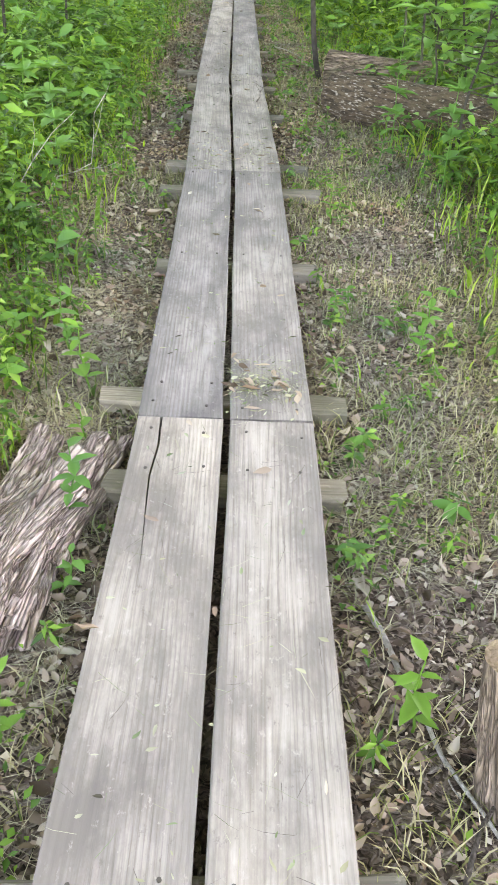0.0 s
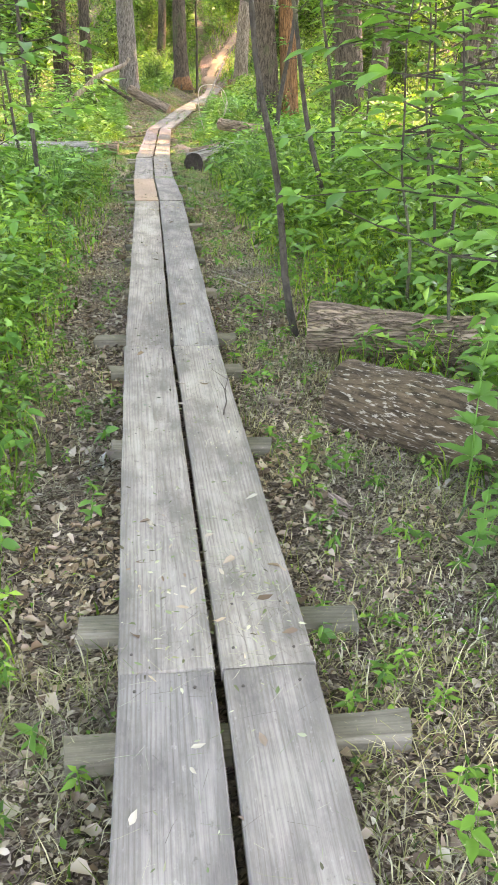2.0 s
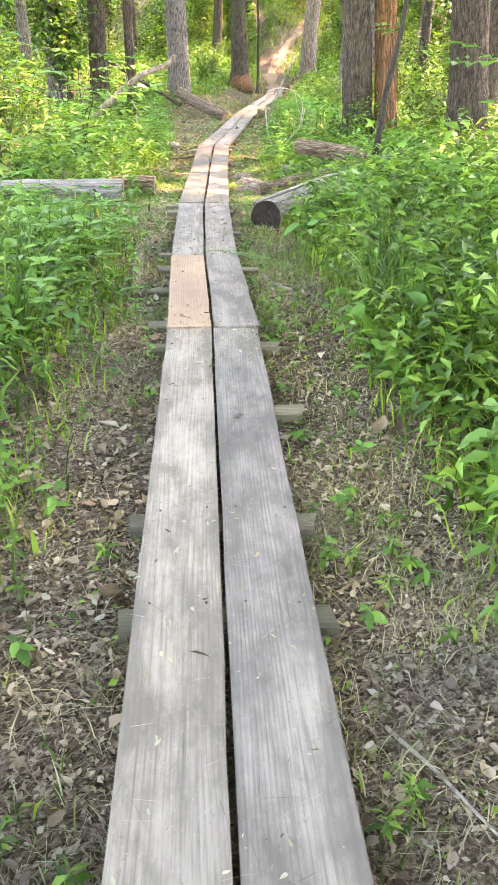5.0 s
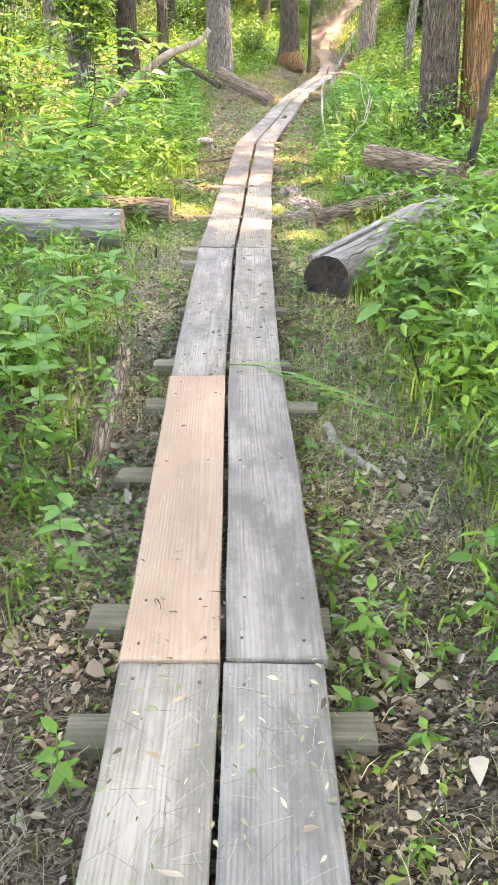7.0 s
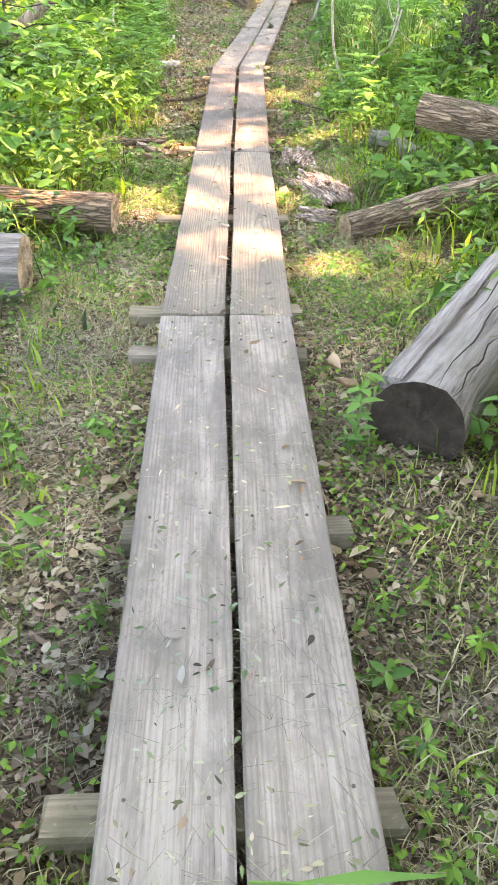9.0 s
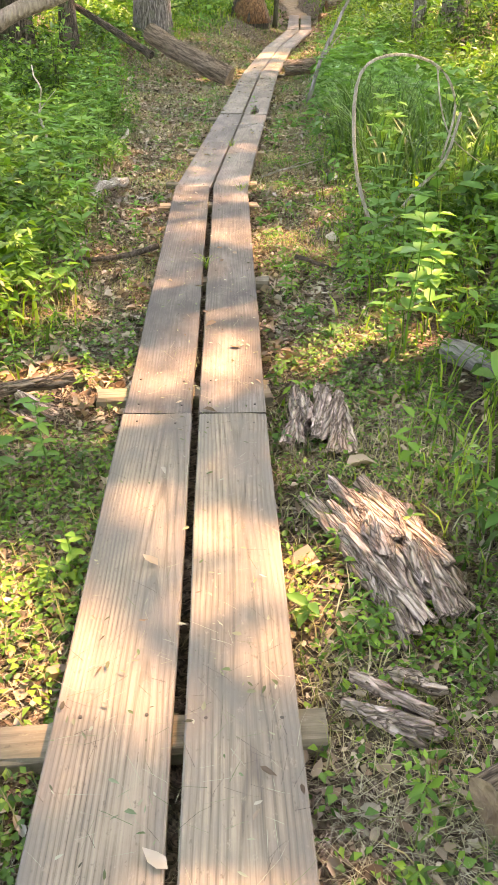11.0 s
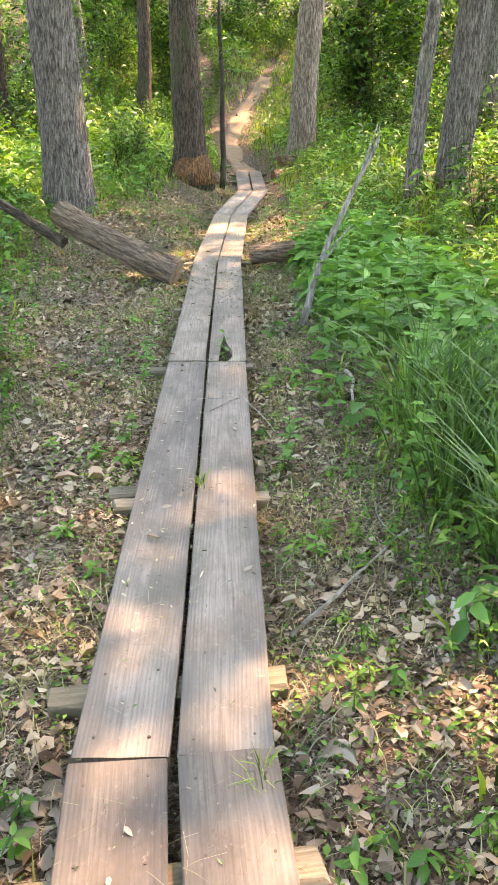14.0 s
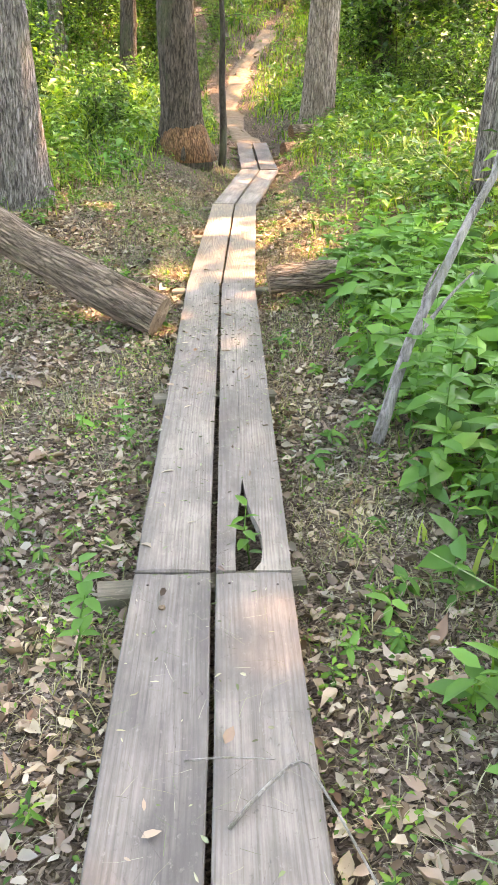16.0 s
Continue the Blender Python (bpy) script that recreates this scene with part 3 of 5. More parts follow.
# offcuts laid beside one sleeper
for dx, L_ in ((0.0, 0.30), (0.105, 0.36)):
    part("sleeper", sleeper_mesh(L_, int(L_ * 100)), boardwalk, "short offcut of timber beside a sleeper", m=pose(-0.135 + 0.02 * dx, 25.12 + dx * 1.3, float(np.interp(25.0, SY, SZ)) - THICK - 0.012, 0, 0, -90 + 4))


# ---- trees ----
# ground ellipses to be sunlit; the out-of-view crowns are cut open for them
SUN_SPOTS = [(-0.2, 19.75, 0.7, 0.35), (-0.25, 19.0, 0.7, 0.38), (0.05, 20.45, 0.35, 0.2), (-0.4, 20.1, 0.4, 0.2), (-0.3, 18.3, 0.3, 0.2), (0.02, 18.2, 0.3, 0.5), (-0.1, 20.3, 0.5, 0.16), (0.0, 21.35, 0.3, 0.14), (-0.3, 21.3, 0.2, 0.1), (-0.1, 23.1, 0.5, 0.35), (0.35, 22.3, 0.35, 0.3), (-0.1, 24.0, 0.45, 0.15), (0.2, 24.9, 0.3, 0.12), (-1.3, 18.9, 0.9, 1.1), (-1.3, 20.5, 0.7, 0.9),
        (-0.2, 17.6, 0.5, 0.4), (0.8, 17.6, 0.6, 0.6), (0.9, 31.6, 0.8, 0.9), (0.1, 30.6, 0.6, 0.5), (1.3, 33.5, 0.7, 0.7), (2.0, 32.3, 0.7, 0.5), (2.5, 46.5, 0.5, 1.1), (3.6, 49.3, 0.5, 0.6), (1.2, 23.5, 0.7, 0.8), (3.4, 17.0, 1.6, 2.0), (4.6, 13.0, 1.6, 2.4), (-3.4, 20.0, 0.9, 1.0), (-4.2, 27.0, 1.2, 2.0), (4.3, 29.0, 1.4, 1.8), (-3.6, 14.0, 1.2, 1.4), (5.5, 35.0, 2.0, 3.0), (-3.5, 36.0, 2.0, 3.0), (-1.5, 44.0, 1.5, 2.5), (8.0, 24.0, 3.0, 4.0), (-8.0, 22.0, 3.0, 4.0), (0.85, 20.6, 0.5, 0.55), (1.2, 21.6, 0.4, 0.35), (0.7, 23.0, 0.3, 0.25), (0.62, 22.2, 0.3, 0.2), (-0.75, 20.2, 0.4, 0.3), (-0.7, 18.8, 0.45, 0.8), (0.45, 19.2, 0.28, 0.5)]


def keep_shade(p):
    """Which unseen canopy leaves stay: none where a gap is cut for a sunbeam."""
    k = (p[:, 2] - 0.1) / SUN_TO.z
    x, y = p[:, 0] - SUN_TO.x * k, p[:, 1] - SUN_TO.y * k
    ok = np.ones(len(p), dtype=bool)
    veil = np.random.default_rng(len(p) + 1).uniform(0, 1, len(p)) < 0.13
    for cx, cy, rx, ry in SUN_SPOTS:
        wob = 1 + 0.35 * fnoise(x, y, 3.2, cx)
        ok &= ((x - cx) / rx) ** 2 + ((y - cy) / ry) ** 2 > wob
    ok |= veil
    # closed along the walk, thinned elsewhere to let in dapples and sky light
    far = np.clip(np.abs(x - walk_x(y)) / 4.0 - 0.25, 0.0, 1.0)
    patch = np.clip(0.45 + 1.5 * fnoise(x, y, 0.8, 11.0) + 0.7 * fnoise(x, y, 2.3, 4.0), 0.03, 1.0)
    thick = 1.0 + (patch - 1.0) * far
    return ok & (np.random.default_rng(len(p)).uniform(0, 1, len(p)) < thick)


def big_tree(name, x, y, d, lean=(0.0, 0.0), bark=None, height=12.0, crown=True, label="", flare=1.5, seed=0, crown_r=3.6, n_leaf=2600):
    """Forest tree: flared furrowed trunk, limbs high up and a loose leafy crown."""
    r = random.Random(seed)
    z0 = gz(x, y)
    t = thing(name, label, "tree", "forest trees", pose(x, y, z0))
    bark = bark or M_BARK
    zs = [-0.25, -0.05, 0.08, 0.2, 0.35, 0.55, 0.8] + [0.8 + 0.3 * k for k in range(1, 15)] + [5.6, 6.6, 7.8, 9.2, 10.6, height]
    pts, rad = [], []
    for z in zs:
        f = z / height
        pts.append((lean[0] * z + 0.05 * math.sin(z * 0.9 + seed), lean[1] * z + 0.05 * math.cos(z * 0.7 + seed), z))
        rad.append(d / 2 * (1 - 0.72 * max(0, f) ** 1.2) * (1 + (flare - 1) * math.exp(-max(0, z) / 0.28)))
    v, f = tube(pts, rad, 44, 0.035, seed, ridge=0.045, ridges=19)
    part("trunk", make_mesh("trunk", v, f, bark, True), t)
    tops = []
    pieces = []
    for k in range(6):
        h = height * (0.5 + 0.08 * k)
        a = k * 2.4 + seed
        q0 = Vector((lean[0] * h, lean[1] * h, h))
        q1 = q0 + Vector((math.cos(a), math.sin(a), 0.55)) * (crown_r * r.uniform(0.65, 0.95))
        pieces.append(tube(bend(q0, q1, 6, 0.25, seed + k), [d * 0.17 * (1 - 0.13 * j) for j in range(7)], 7, 0.08, k))
        tops.append(q1)
    for k, (v, f) in enumerate(pieces):
        part("limb", make_mesh("limb", v, f, bark, True), t)
    if crown:
        g = np.random.default_rng(seed + 100)
        hubs = np.array([list(p) for p in tops] + [[lean[0] * height, lean[1] * height, height]])
        hubs = np.concatenate([hubs] + [hubs + g.normal(0, 1.3, hubs.shape) for _ in range(5)])
        c = hubs[g.integers(0, len(hubs), n_leaf)] + g.normal(0, 1, (n_leaf, 3)) * np.array([0.75, 0.75, 0.5])
        c[:, 2] = np.maximum(c[:, 2], height * 0.42)
        c = c[keep_shade(c + np.array([x, y, z0]))]
        n = len(c)
        w = unit(np.concatenate([g.normal(0, 1, (n, 2)), g.normal(-0.15, 0.35, (n, 1))], axis=1))
        up = unit(np.concatenate([g.normal(0, 0.4, (n, 2)), np.ones((n, 1))], axis=1))
        v, f = leaves(c, w, up, g.uniform(0.26, 0.42, n), g.uniform(0.17, 0.27, n))
        part("crown", make_mesh("crown", v, f, M_CANOPY), t)
    return t


big_tree("tree", -1.12, 33.5, 0.64, (0.01, 0), label="tall grey-barked tree with furrowed trunk", flare=1.3, seed=1)
big_tree("tree", 0.84, 37.2, 0.56, (0.015, 0.02), M_BARK_DARK, label="tall brown-barked tree with a reddish flared foot", flare=1.6, seed=2)
big_tree("tree", 3.52, 40.0, 0.58, (0.07, 0), M_BARK_PALE, label="tall tree with pale peeling bark", flare=1.3, seed=3)
big_tree("tree", 3.78, 33.0, 0.22, (0.04, 0), M_BARK, label="slim grey tree leaning slightly", flare=1.2, seed=4)
big_tree("tree", 4.6, 33.5, 0.48, (0.0, 0), M_BARK, label="stout grey-barked tree with ridged bark", flare=1.3, seed=5)
big_tree("tree", 2.52, 22.6, 0.52, (-0.11, 0), M_BARK_DARK, label="dark furrowed tree beside a rotting trunk", flare=1.3, seed=6)
big_tree("tree", 4.3, 22.2, 0.66, (-0.08, 0), M_BARK_DARK, label="broad dark tree with moss on its foot", flare=1.6, seed=7)
big_tree("tree", -2.35, 31.4, 0.27, (0.04, 0), M_BARK_DARK, label="dark slim forest tree", seed=8)
big_tree("tree", -3.2, 31.8, 0.50, (0.03, 0), M_BARK_DARK, label="dark furrowed forest tree", seed=9)
big_tree("tree", -4.25, 31.2, 0.50, (0.03, 0), M_BARK, label="grey forest tree among undergrowth", seed=10)
rt = random.Random(5)
for k, (x, y) in enumerate([(-6.5, 38), (-3.2, 42), (-9, 31), (6.4, 34), (7.8, 40), (6.4, 45.5), (-1.6, 48), (9.5, 29), (0.2, 55), (8.3, 53), (-6, 50), (11, 48), (-10.5, 44), (-7.5, 25), (8.6, 21.5), (6.2, 27), (7.2, 57.5), (0.2, 46.5), (-0.6, 61), (8, 62), (13, 38)]):
    big_tree("tree", x, y, rt.uniform(0.28, 0.5), (rt.uniform(-0.04, 0.04), 0), [M_BARK, M_BARK_DARK][k % 2], label="tall forest tree rising from the undergrowth", seed=20 + k)
# extra trees out of view, put in only to block the sun over the walk
for k, (x, y) in enumerate([(4.9, 6.5), (4.2, 11.5), (5.6, 16.5), (-4.6, 4.5), (-4.9, 10.5), (-4.4, 17.0), (4.8, 1.0), (-4.6, -2.0), (0.8, -6.5), (7.5, 9), (-8, 13), (8.5, 3), (-8.5, 5), (5.0, 9.2), (5.4, 14.0), (5.2, 3.6), (6.2, 19.2), (6.4, 12.2), (4.7, 16.0), (5.9, 17.6), (4.8, 12.8)]):
    big_tree("tree", x, y, rt.uniform(0.26, 0.4), (rt.uniform(-0.03, 0.03), 0), [M_BARK_DARK, M_BARK][k % 2], label="unseen tree added to shade the walk", seed=60 + k, n_leaf=6400, crown_r=4.0)

# bare reddish wood where the bark has come off the foot of the brown tree
v, f = tube([(0.07, -0.05, -0.1), (0.07, -0.05, 0.12), (0.06, -0.04, 0.3), (0.03, 0.0, 0.46)], [0.47, 0.395, 0.335, 0.22], 30, 0.05, 4, ridge=0.035, ridges=9)
foot = [o for o in scene.objects if o.get("label", "").startswith("tall brown-barked")][0]
part("bare_foot", make_mesh("bare_foot", v, f, M_BARK_RED, True), foot, "bare reddish rotten wood at the foot")

# rotten trunk, broken off
v, f = tube([(0, 0, -0.1), (0, 0, 0.2), (0.01, 0, 0.8), (0.02, 0.01, 1.5), (0.02, 0, 2.4), (0.03, 0, 3.3), (0.05, 0, 4.2)], [0.30, 0.23, 0.19, 0.18, 0.17, 0.15, 0.05], 30, 0.1, 8, ridge=0.07, ridges=11)
snag = thing("dead_tree", "rotten orange-brown broken trunk standing among ferns", "dead tree", m=pose(3.02, 22.7, gz(3.02, 22.7), 0, -5, 0))
part("trunk", make_mesh("trunk", v, f, M_BARK_RED, True), snag)


# ---- saplings ----
def sapling(x, y, top, d, seed, label, n_twig=9, leaf=0.09, low=1.3, lean=None):
    r = random.Random(seed)
    g = np.random.default_rng(seed)
    z0 = gz(x, y)
    t = thing("sapling", label, "sapling", "saplings", pose(x, y, z0))
    pts = bend((0, 0, -0.05), top, 14, 0.07, seed)
    v, f = tube(pts, [d / 2 * (1 - 0.05 * i) for i in range(15)], 8, 0.05, seed)
    part("trunk", make_mesh("trunk", v, f, M_SAPLING, True), t)
    pieces, base, way = [], [], []
    H = Vector(top).length
    for k in range(n_twig):
        h = low / H + (1 - low / H) * (k + r.random()) / n_twig
        p = pts[min(13, int(h * 14))]
        a = r.uniform(0, 6.28)
        q = p + Vector((math.cos(a), math.sin(a), r.uniform(-0.1, 0.35))) * r.uniform(0.5, 1.1)
        tw = bend(p, q, 6, 0.06, seed * 7 + k)
        pieces.append(tube(tw, [0.007 - 0.0008 * j for j in range(7)], 5))
        for j in range(1, 7):
            for s in (-1, 1):
                dv = (tw[j] - tw[j - 1]).normalized()
                sd = dv.cross(Vector((0, 0, 1))) * s
                base.append(tw[j])
                way.append(dv * 0.5 + sd * 0.8 + Vector((0, 0, r.uniform(-0.25, 0.1))))
    for v, f in pieces:
        part("twig", make_mesh("twig", v, f, M_SAPLING, True), t)
    base, way = np.array([list(b) for b in base]), np.array([list(w) for w in way])
    n = len(base)
    up = unit(np.concatenate([g.normal(0, 0.25, (n, 2)), np.ones((n, 1))], axis=1))
    v, f = ovate(base, way, up, g.uniform(leaf, leaf * 1.9, n), g.uniform(leaf * 0.5, leaf * 0.85, n))
    part("foliage", make_mesh("foliage", v, f, M_BROAD), t)
    return t


sapling(0.72, 7.78, (-0.50, 0.3, 3.4), 0.052, 3, "thin dark sapling beside the mossy log", 5, low=2.0)
sapling(1.58, 10.9, (-0.85, 0.3, 4.0), 0.06, 4, "thin dark sapling with sparse broad leaves", 8, low=1.5)
sapling(1.9, 12.2, (-0.5, 0.3, 4.0), 0.05, 5, "thin dark sapling with sparse broad leaves", 8, low=1.6)
sapling(-1.55, 12.9, (-0.25, 0.0, 3.6), 0.065, 6, "thin grey sapling leaning over the grass", 7, low=1.7)
sapling(-2.1, 15.4, (-0.35, 0.1, 3.8), 0.05, 7, "thin grey sapling leaning over the grass", 7, low=1.6)
sapling(2.14, 19.6, (0.72, 0.1, 4.0), 0.11, 8, "dark sapling in front of a rotten trunk", 6, low=1.8)
sapling(1.5, 37.5, (0.05, 0.1, 4.2), 0.12, 9, "slim dark tree with thin stem", 8, low=2.0)
sapling(2.6, 8.4, (0.5, 0.4, 3.2), 0.05, 10, "leafy sapling with broad leaves", 10, 0.11, low=0.8)
sapling(1.75, 5.6, (0.15, 0.4, 2.4), 0.04, 11, "leafy sapling with broad pointed leaves", 12, 0.12, low=0.5)
sapling(-2.2, 9.2, (-0.2, 0.3, 2.8), 0.05, 13, "leafy sapling among tall grass", 10, 0.11, low=0.8)
sapling(1.35, 5.0, (0.0, 0.3, 1.5), 0.022, 15, "leafy sapling with broad pointed leaves", 16, 0.10, low=0.45)
sapling(1.75, 6.4, (-0.2, 0.0, 1.7), 0.024, 31, "leafy sapling overhanging the logs", 11, 0.11, low=0.7)
sapling(1.5, 7.9, (-0.15, 0.1, 2.0), 0.026, 32, "leafy sapling overhanging the logs", 10, 0.11, low=0.8)
sapling(1.55, 7.2, (-0.25, 0.1, 2.2), 0.025, 23, "leafy sapling with large broad leaves", 10, 0.11, low=0.6)
sapling(1.3, 6.1, (0.1, -0.1, 1.3), 0.02, 24, "leafy sapling with large broad leaves", 14, 0.10, low=0.6)
sapling(2.0, 8.6, (-0.5, 0.1, 2.6), 0.025, 25, "leafy sapling with large broad leaves", 16, 0.13, low=0.9)
sapling(-1.7, 8.2, (0.15, 0.2, 2.4), 0.025, 26, "leafy sapling with large broad leaves", 14, 0.13, low=1.0)
sapling(-2.0, 19.6, (0.25, 0.1, 1.5), 0.022, 27, "leafy sapling in a sunny opening", 16, 0.13, low=0.4)
sapling(2.2, 9.6, (-0.2, 0.3, 2.8), 0.03, 17, "leafy sapling with broad pointed leaves", 14, 0.11, low=0.7)
sapling(3.4, 12.0, (-0.2, 0.3, 3.2), 0.035, 18, "leafy sapling lit by the sun", 16, 0.12, low=0.8)
sapling(3.0, 15.5, (0.1, 0.2, 3.2), 0.035, 19, "leafy sapling lit by the sun", 16, 0.12, low=0.9)
sapling(-2.0, 7.0, (0.1, 0.2, 2.4), 0.03, 20, "leafy sapling among tall grass", 14, 0.12, low=0.7)
sapling(-2.5, 11.0, (0.3, 0.2, 2.8), 0.03, 21, "leafy sapling among tall grass", 14, 0.12, low=0.9)
sapling(-2.4, 22.0, (0.1, 0.2, 1.7), 0.025, 22, "leafy sapling in a sunny opening", 14, 0.11, low=0.4)
sapling(-2.9, 18.6, (0.1, 0.3, 2.6), 0.045, 14, "leafy sapling in a sunny opening", 12, 0.1, low=0.5)


# ---- shrubs and background growth ----
def shrub_meshes(seed, height, spread_, n_stem, per, leaf):
    r = random.Random(seed)
    g = np.random.default_rng(seed)
    pieces, base, way = [], [], []
    for k in range(n_stem):
        a = r.uniform(0, 6.28)
        q = Vector((math.cos(a) * spread_ * r.uniform(0.2, 1), math.sin(a) * spread_ * r.uniform(0.2, 1), height * r.uniform(0.55, 1)))
        st = bend((r.uniform(-0.1, 0.1), r.uniform(-0.1, 0.1), -0.05), q, 7, 0.1, seed * 31 + k)
        pieces.append(tube(st, [0.008 - 0.0008 * j for j in range(8)], 3, cap=False))
        for j in range(per):
            tt = r.uniform(0.3, 1.0) * 7
            p = st[min(7, int(tt + 0.5))]
            base.append(list(p + Vector((r.gauss(0, 0.09), r.gauss(0, 0.09), r.gauss(0, 0.07))) * (spread_ * 1.4)))
            way.append([r.gauss(0, 1), r.gauss(0, 1), r.uniform(-0.5, 0.2)])
    v, f = merged(pieces)
    stem = make_mesh("stem", v, f, M_SAPLING)
    n = len(base)
    up = unit(np.concatenate([g.normal(0, 0.35, (n, 2)), np.ones((n, 1))], axis=1))
    v, f = leaves(np.array(base), np.array(way), up, g.uniform(leaf * 0.7, leaf * 1.4, n), g.uniform(leaf * 0.35, leaf * 0.7, n))
    return stem, make_mesh("foliage", v, f, M_FOREST)


def shrub(name, label, stem, fol, m, group):
    t = thing(name, label, "shrub", group, m)
    part("stem", stem, t)
    part("foliage", fol, t)
    return t


rs = random.Random(12)
protos = []
for k in range(4):
    st, fo = shrub_meshes(300 + k, 1.5, 0.8, 14, 48, 0.11)
    protos.append(shrub("shrub", "dense green understorey shrub", st, fo, pose([-4.0, 4.6, -5.2, 5.8][k], [24.0, 26.0, 20.5, 19.0][k], 0), "understorey shrubs"))
    protos[-1].location.z = gz(protos[-1].location.x, protos[-1].location.y)
talls = []
for k in range(3):
    st, fo = shrub_meshes(340 + k, 5.2, 1.5, 16, 86, 0.20)
    talls.append(shrub("understorey_tree", "bushy young tree in dense green woodland", st, fo, pose([-6.5, 7.6, 2.0][k], [41.0, 44.0, 62.0][k], 0), "young woodland trees"))
    talls[-1].location.z = gz(talls[-1].location.x, talls[-1].location.y)


def put(proto, x, y, s, turn):
    c = copy_thing(proto, pose(x, y, gz(x, y), 0, 0, turn))
    c.scale = (s, s, s)


count = 0
while count < 120:
    y = rs.uniform(8, 58) if count < 75 else rs.uniform(36, 62)
    side = rs.choice((-1, 1))
    off = rs.uniform(2.2, 11) + (0.6 if y < 20 else 0.0) if y < 38 else rs.uniform(1.1, 9)
    x = float(walk_x(np.array([y]))[0]) + side * off
    put(rs.choice(protos), x, y, rs.uniform(0.45, 0.85) if off < 3.5 else rs.uniform(0.7, 1.3), rs.uniform(0, 360))
    count += 1
for x_, y_, s_ in ((2.3, 47.5, 0.55), (2.5, 49.3, 0.6), (2.0, 46.3, 0.5), (2.8, 50.8, 0.7), (1.7, 45.2, 0.45), (5.2, 53.0, 0.9), (4.3, 53.6, 1.0), (6.1, 52.4, 0.9), (5.0, 54.6, 1.3), (6.3, 54.8, 1.2), (3.6, 55.2, 1.2), (7.2, 53.5, 1.1), (5.6, 56.5, 1.4), (4.4, 57.0, 1.5)):
    put(protos[int(x_ * 7) % 4], x_, y_, s_, x_ * 97)
for x_, y_, s_ in ((5.4, 56.0, 0.9), (4.0, 58.0, 1.1), (6.8, 58.5, 1.2), (2.6, 57.0, 1.0), (8.2, 56.5, 1.0)):
    put(talls[int(x_ * 7) % 3], x_, y_, s_, x_ * 71)
count = 0
while count < 92:
    y = rs.uniform(16, 78)
    side = rs.choice((-1, 1))
    off = rs.uniform(4.5, 17) if y < 40 else rs.uniform(2.2, 13) if y < 58 else rs.uniform(0.0, 16)
    x = float(walk_x(np.array([y]))[0]) + side * off
    if y < 30 and off < 6.5:
        continue
    put(rs.choice(talls), x, y, rs.uniform(0.7, 1.35), rs.uniform(0, 360))
    count += 1


# ---- undergrowth ----
LEFT = ([-3, 0, 5, 8.6, 13.8, 18, 22.6, 26, 29, 32, 36, 40, 45, 48, 52, 60], [-0.62, -0.60, -0.62, -0.76, -0.68, -0.85, -0.73, -0.86, -1.0, -0.9, 0.6, 1.9, 2.2, 2.95, 4.8, 9.0])
RIGHT = ([-3, 0, 3, 5, 7, 9.8, 13.8, 16, 18, 21.5, 25, 27, 28, 31, 36, 40, 45, 48, 52, 60], [0.7, 0.75, 0.95, 1.0, 0.8, 0.66, 0.58, 0.45, 0.6, 0.55, 0.85, 1.05, 1.2, 1.5, 2.4, 2.9, 2.8, 3.55, 4.9, 3.0])


def beyond(x, y):
    """Metres from the edge of the mown strip into the growth; negative on the strip."""
    l, r = np.interp(y, *LEFT), np.interp(y, *RIGHT)
    return np.maximum(l - x, x - r)


def scatter(n, x0, x1, y0, y1, power=1.0):
    x, y = rng.uniform(x0, x1, n), rng.uniform(y0, y1, n)
    return x, y


def on_boards(x, y, pad=0.02):
    return np.abs(x - np.interp(y, SY, SX)) < 0.285 + pad


def stuff(name, v, f, mat, label, category, smooth=False):
    return tagged(part(name, make_mesh(name, v, f, mat, smooth)), label, category, kind="stuff")


def veg_height(x, y):
    b = beyond(x, y)
    h = 0.12 + 0.16 * np.clip(b / 0.6, 0, 1) + 0.18 * np.clip((b - 0.5) / 1.5, 0, 1)
    tall = (x > 0) & (y > 10) & (y < 16)
    h = h * np.where(tall, 1.5, 1.0)
    h = h * np.where((x < 0) & (y > 15.2) & (y < 17.4), 0.62, 1.0)
    h = h * np.where((x < 0) & (y > 22) & (y < 34), 0.75, 1.0)
    return h * (1 + 0.25 * fnoise(x, y, 1.4, 3.0))


def grass_field(n, x0, x1, y0, y1, name, wmul=1.0):
    x, y = scatter(n, x0, x1, y0, y1)
    b = beyond(x, y)
    dens = np.clip(b / 0.28 + 0.25, 0.0, 1) * np.clip(0.62 + 0.6 * fnoise(x, y, 1.1, 5.0), 0.1, 1)
    dens = np.where(b < -0.02, np.clip(0.02 + 0.4 * fnoise(x, y, 1.7, 31.0), 0.01, 0.35), dens)
    dens = dens * np.where((y > 23) & (y < 34) & (b < 0.7), 0.45, 1.0)
    k = (rng.uniform(0, 1, n) < dens) & ~on_boards(x, y)
    x, y = x[k], y[k]
    m = len(x)
    h = veg_height(x, y) * rng.uniform(0.55, 1.3, m)
    h = np.where(beyond(x, y) < 0, h * 0.5, h)
    v, f = blades(np.stack([x, y, ground_z(x, y) - 0.01], axis=1), flat_dirs(m) * rng.uniform(0.3, 1.1, m)[:, None], h, rng.uniform(0.005, 0.011, m) * wmul)
    stuff(name, v, f, M_GRASS, "lush green grass growing beside the boardwalk", "grass")


grass_field(38000, -2.4, 3.0, -1.0, 20, "grass")
grass_field(20000, -3.0, 4.2, 20, 40, "grass", 1.2)
grass_field(36000, -9, 11, 2, 58, "grass", 2.6)


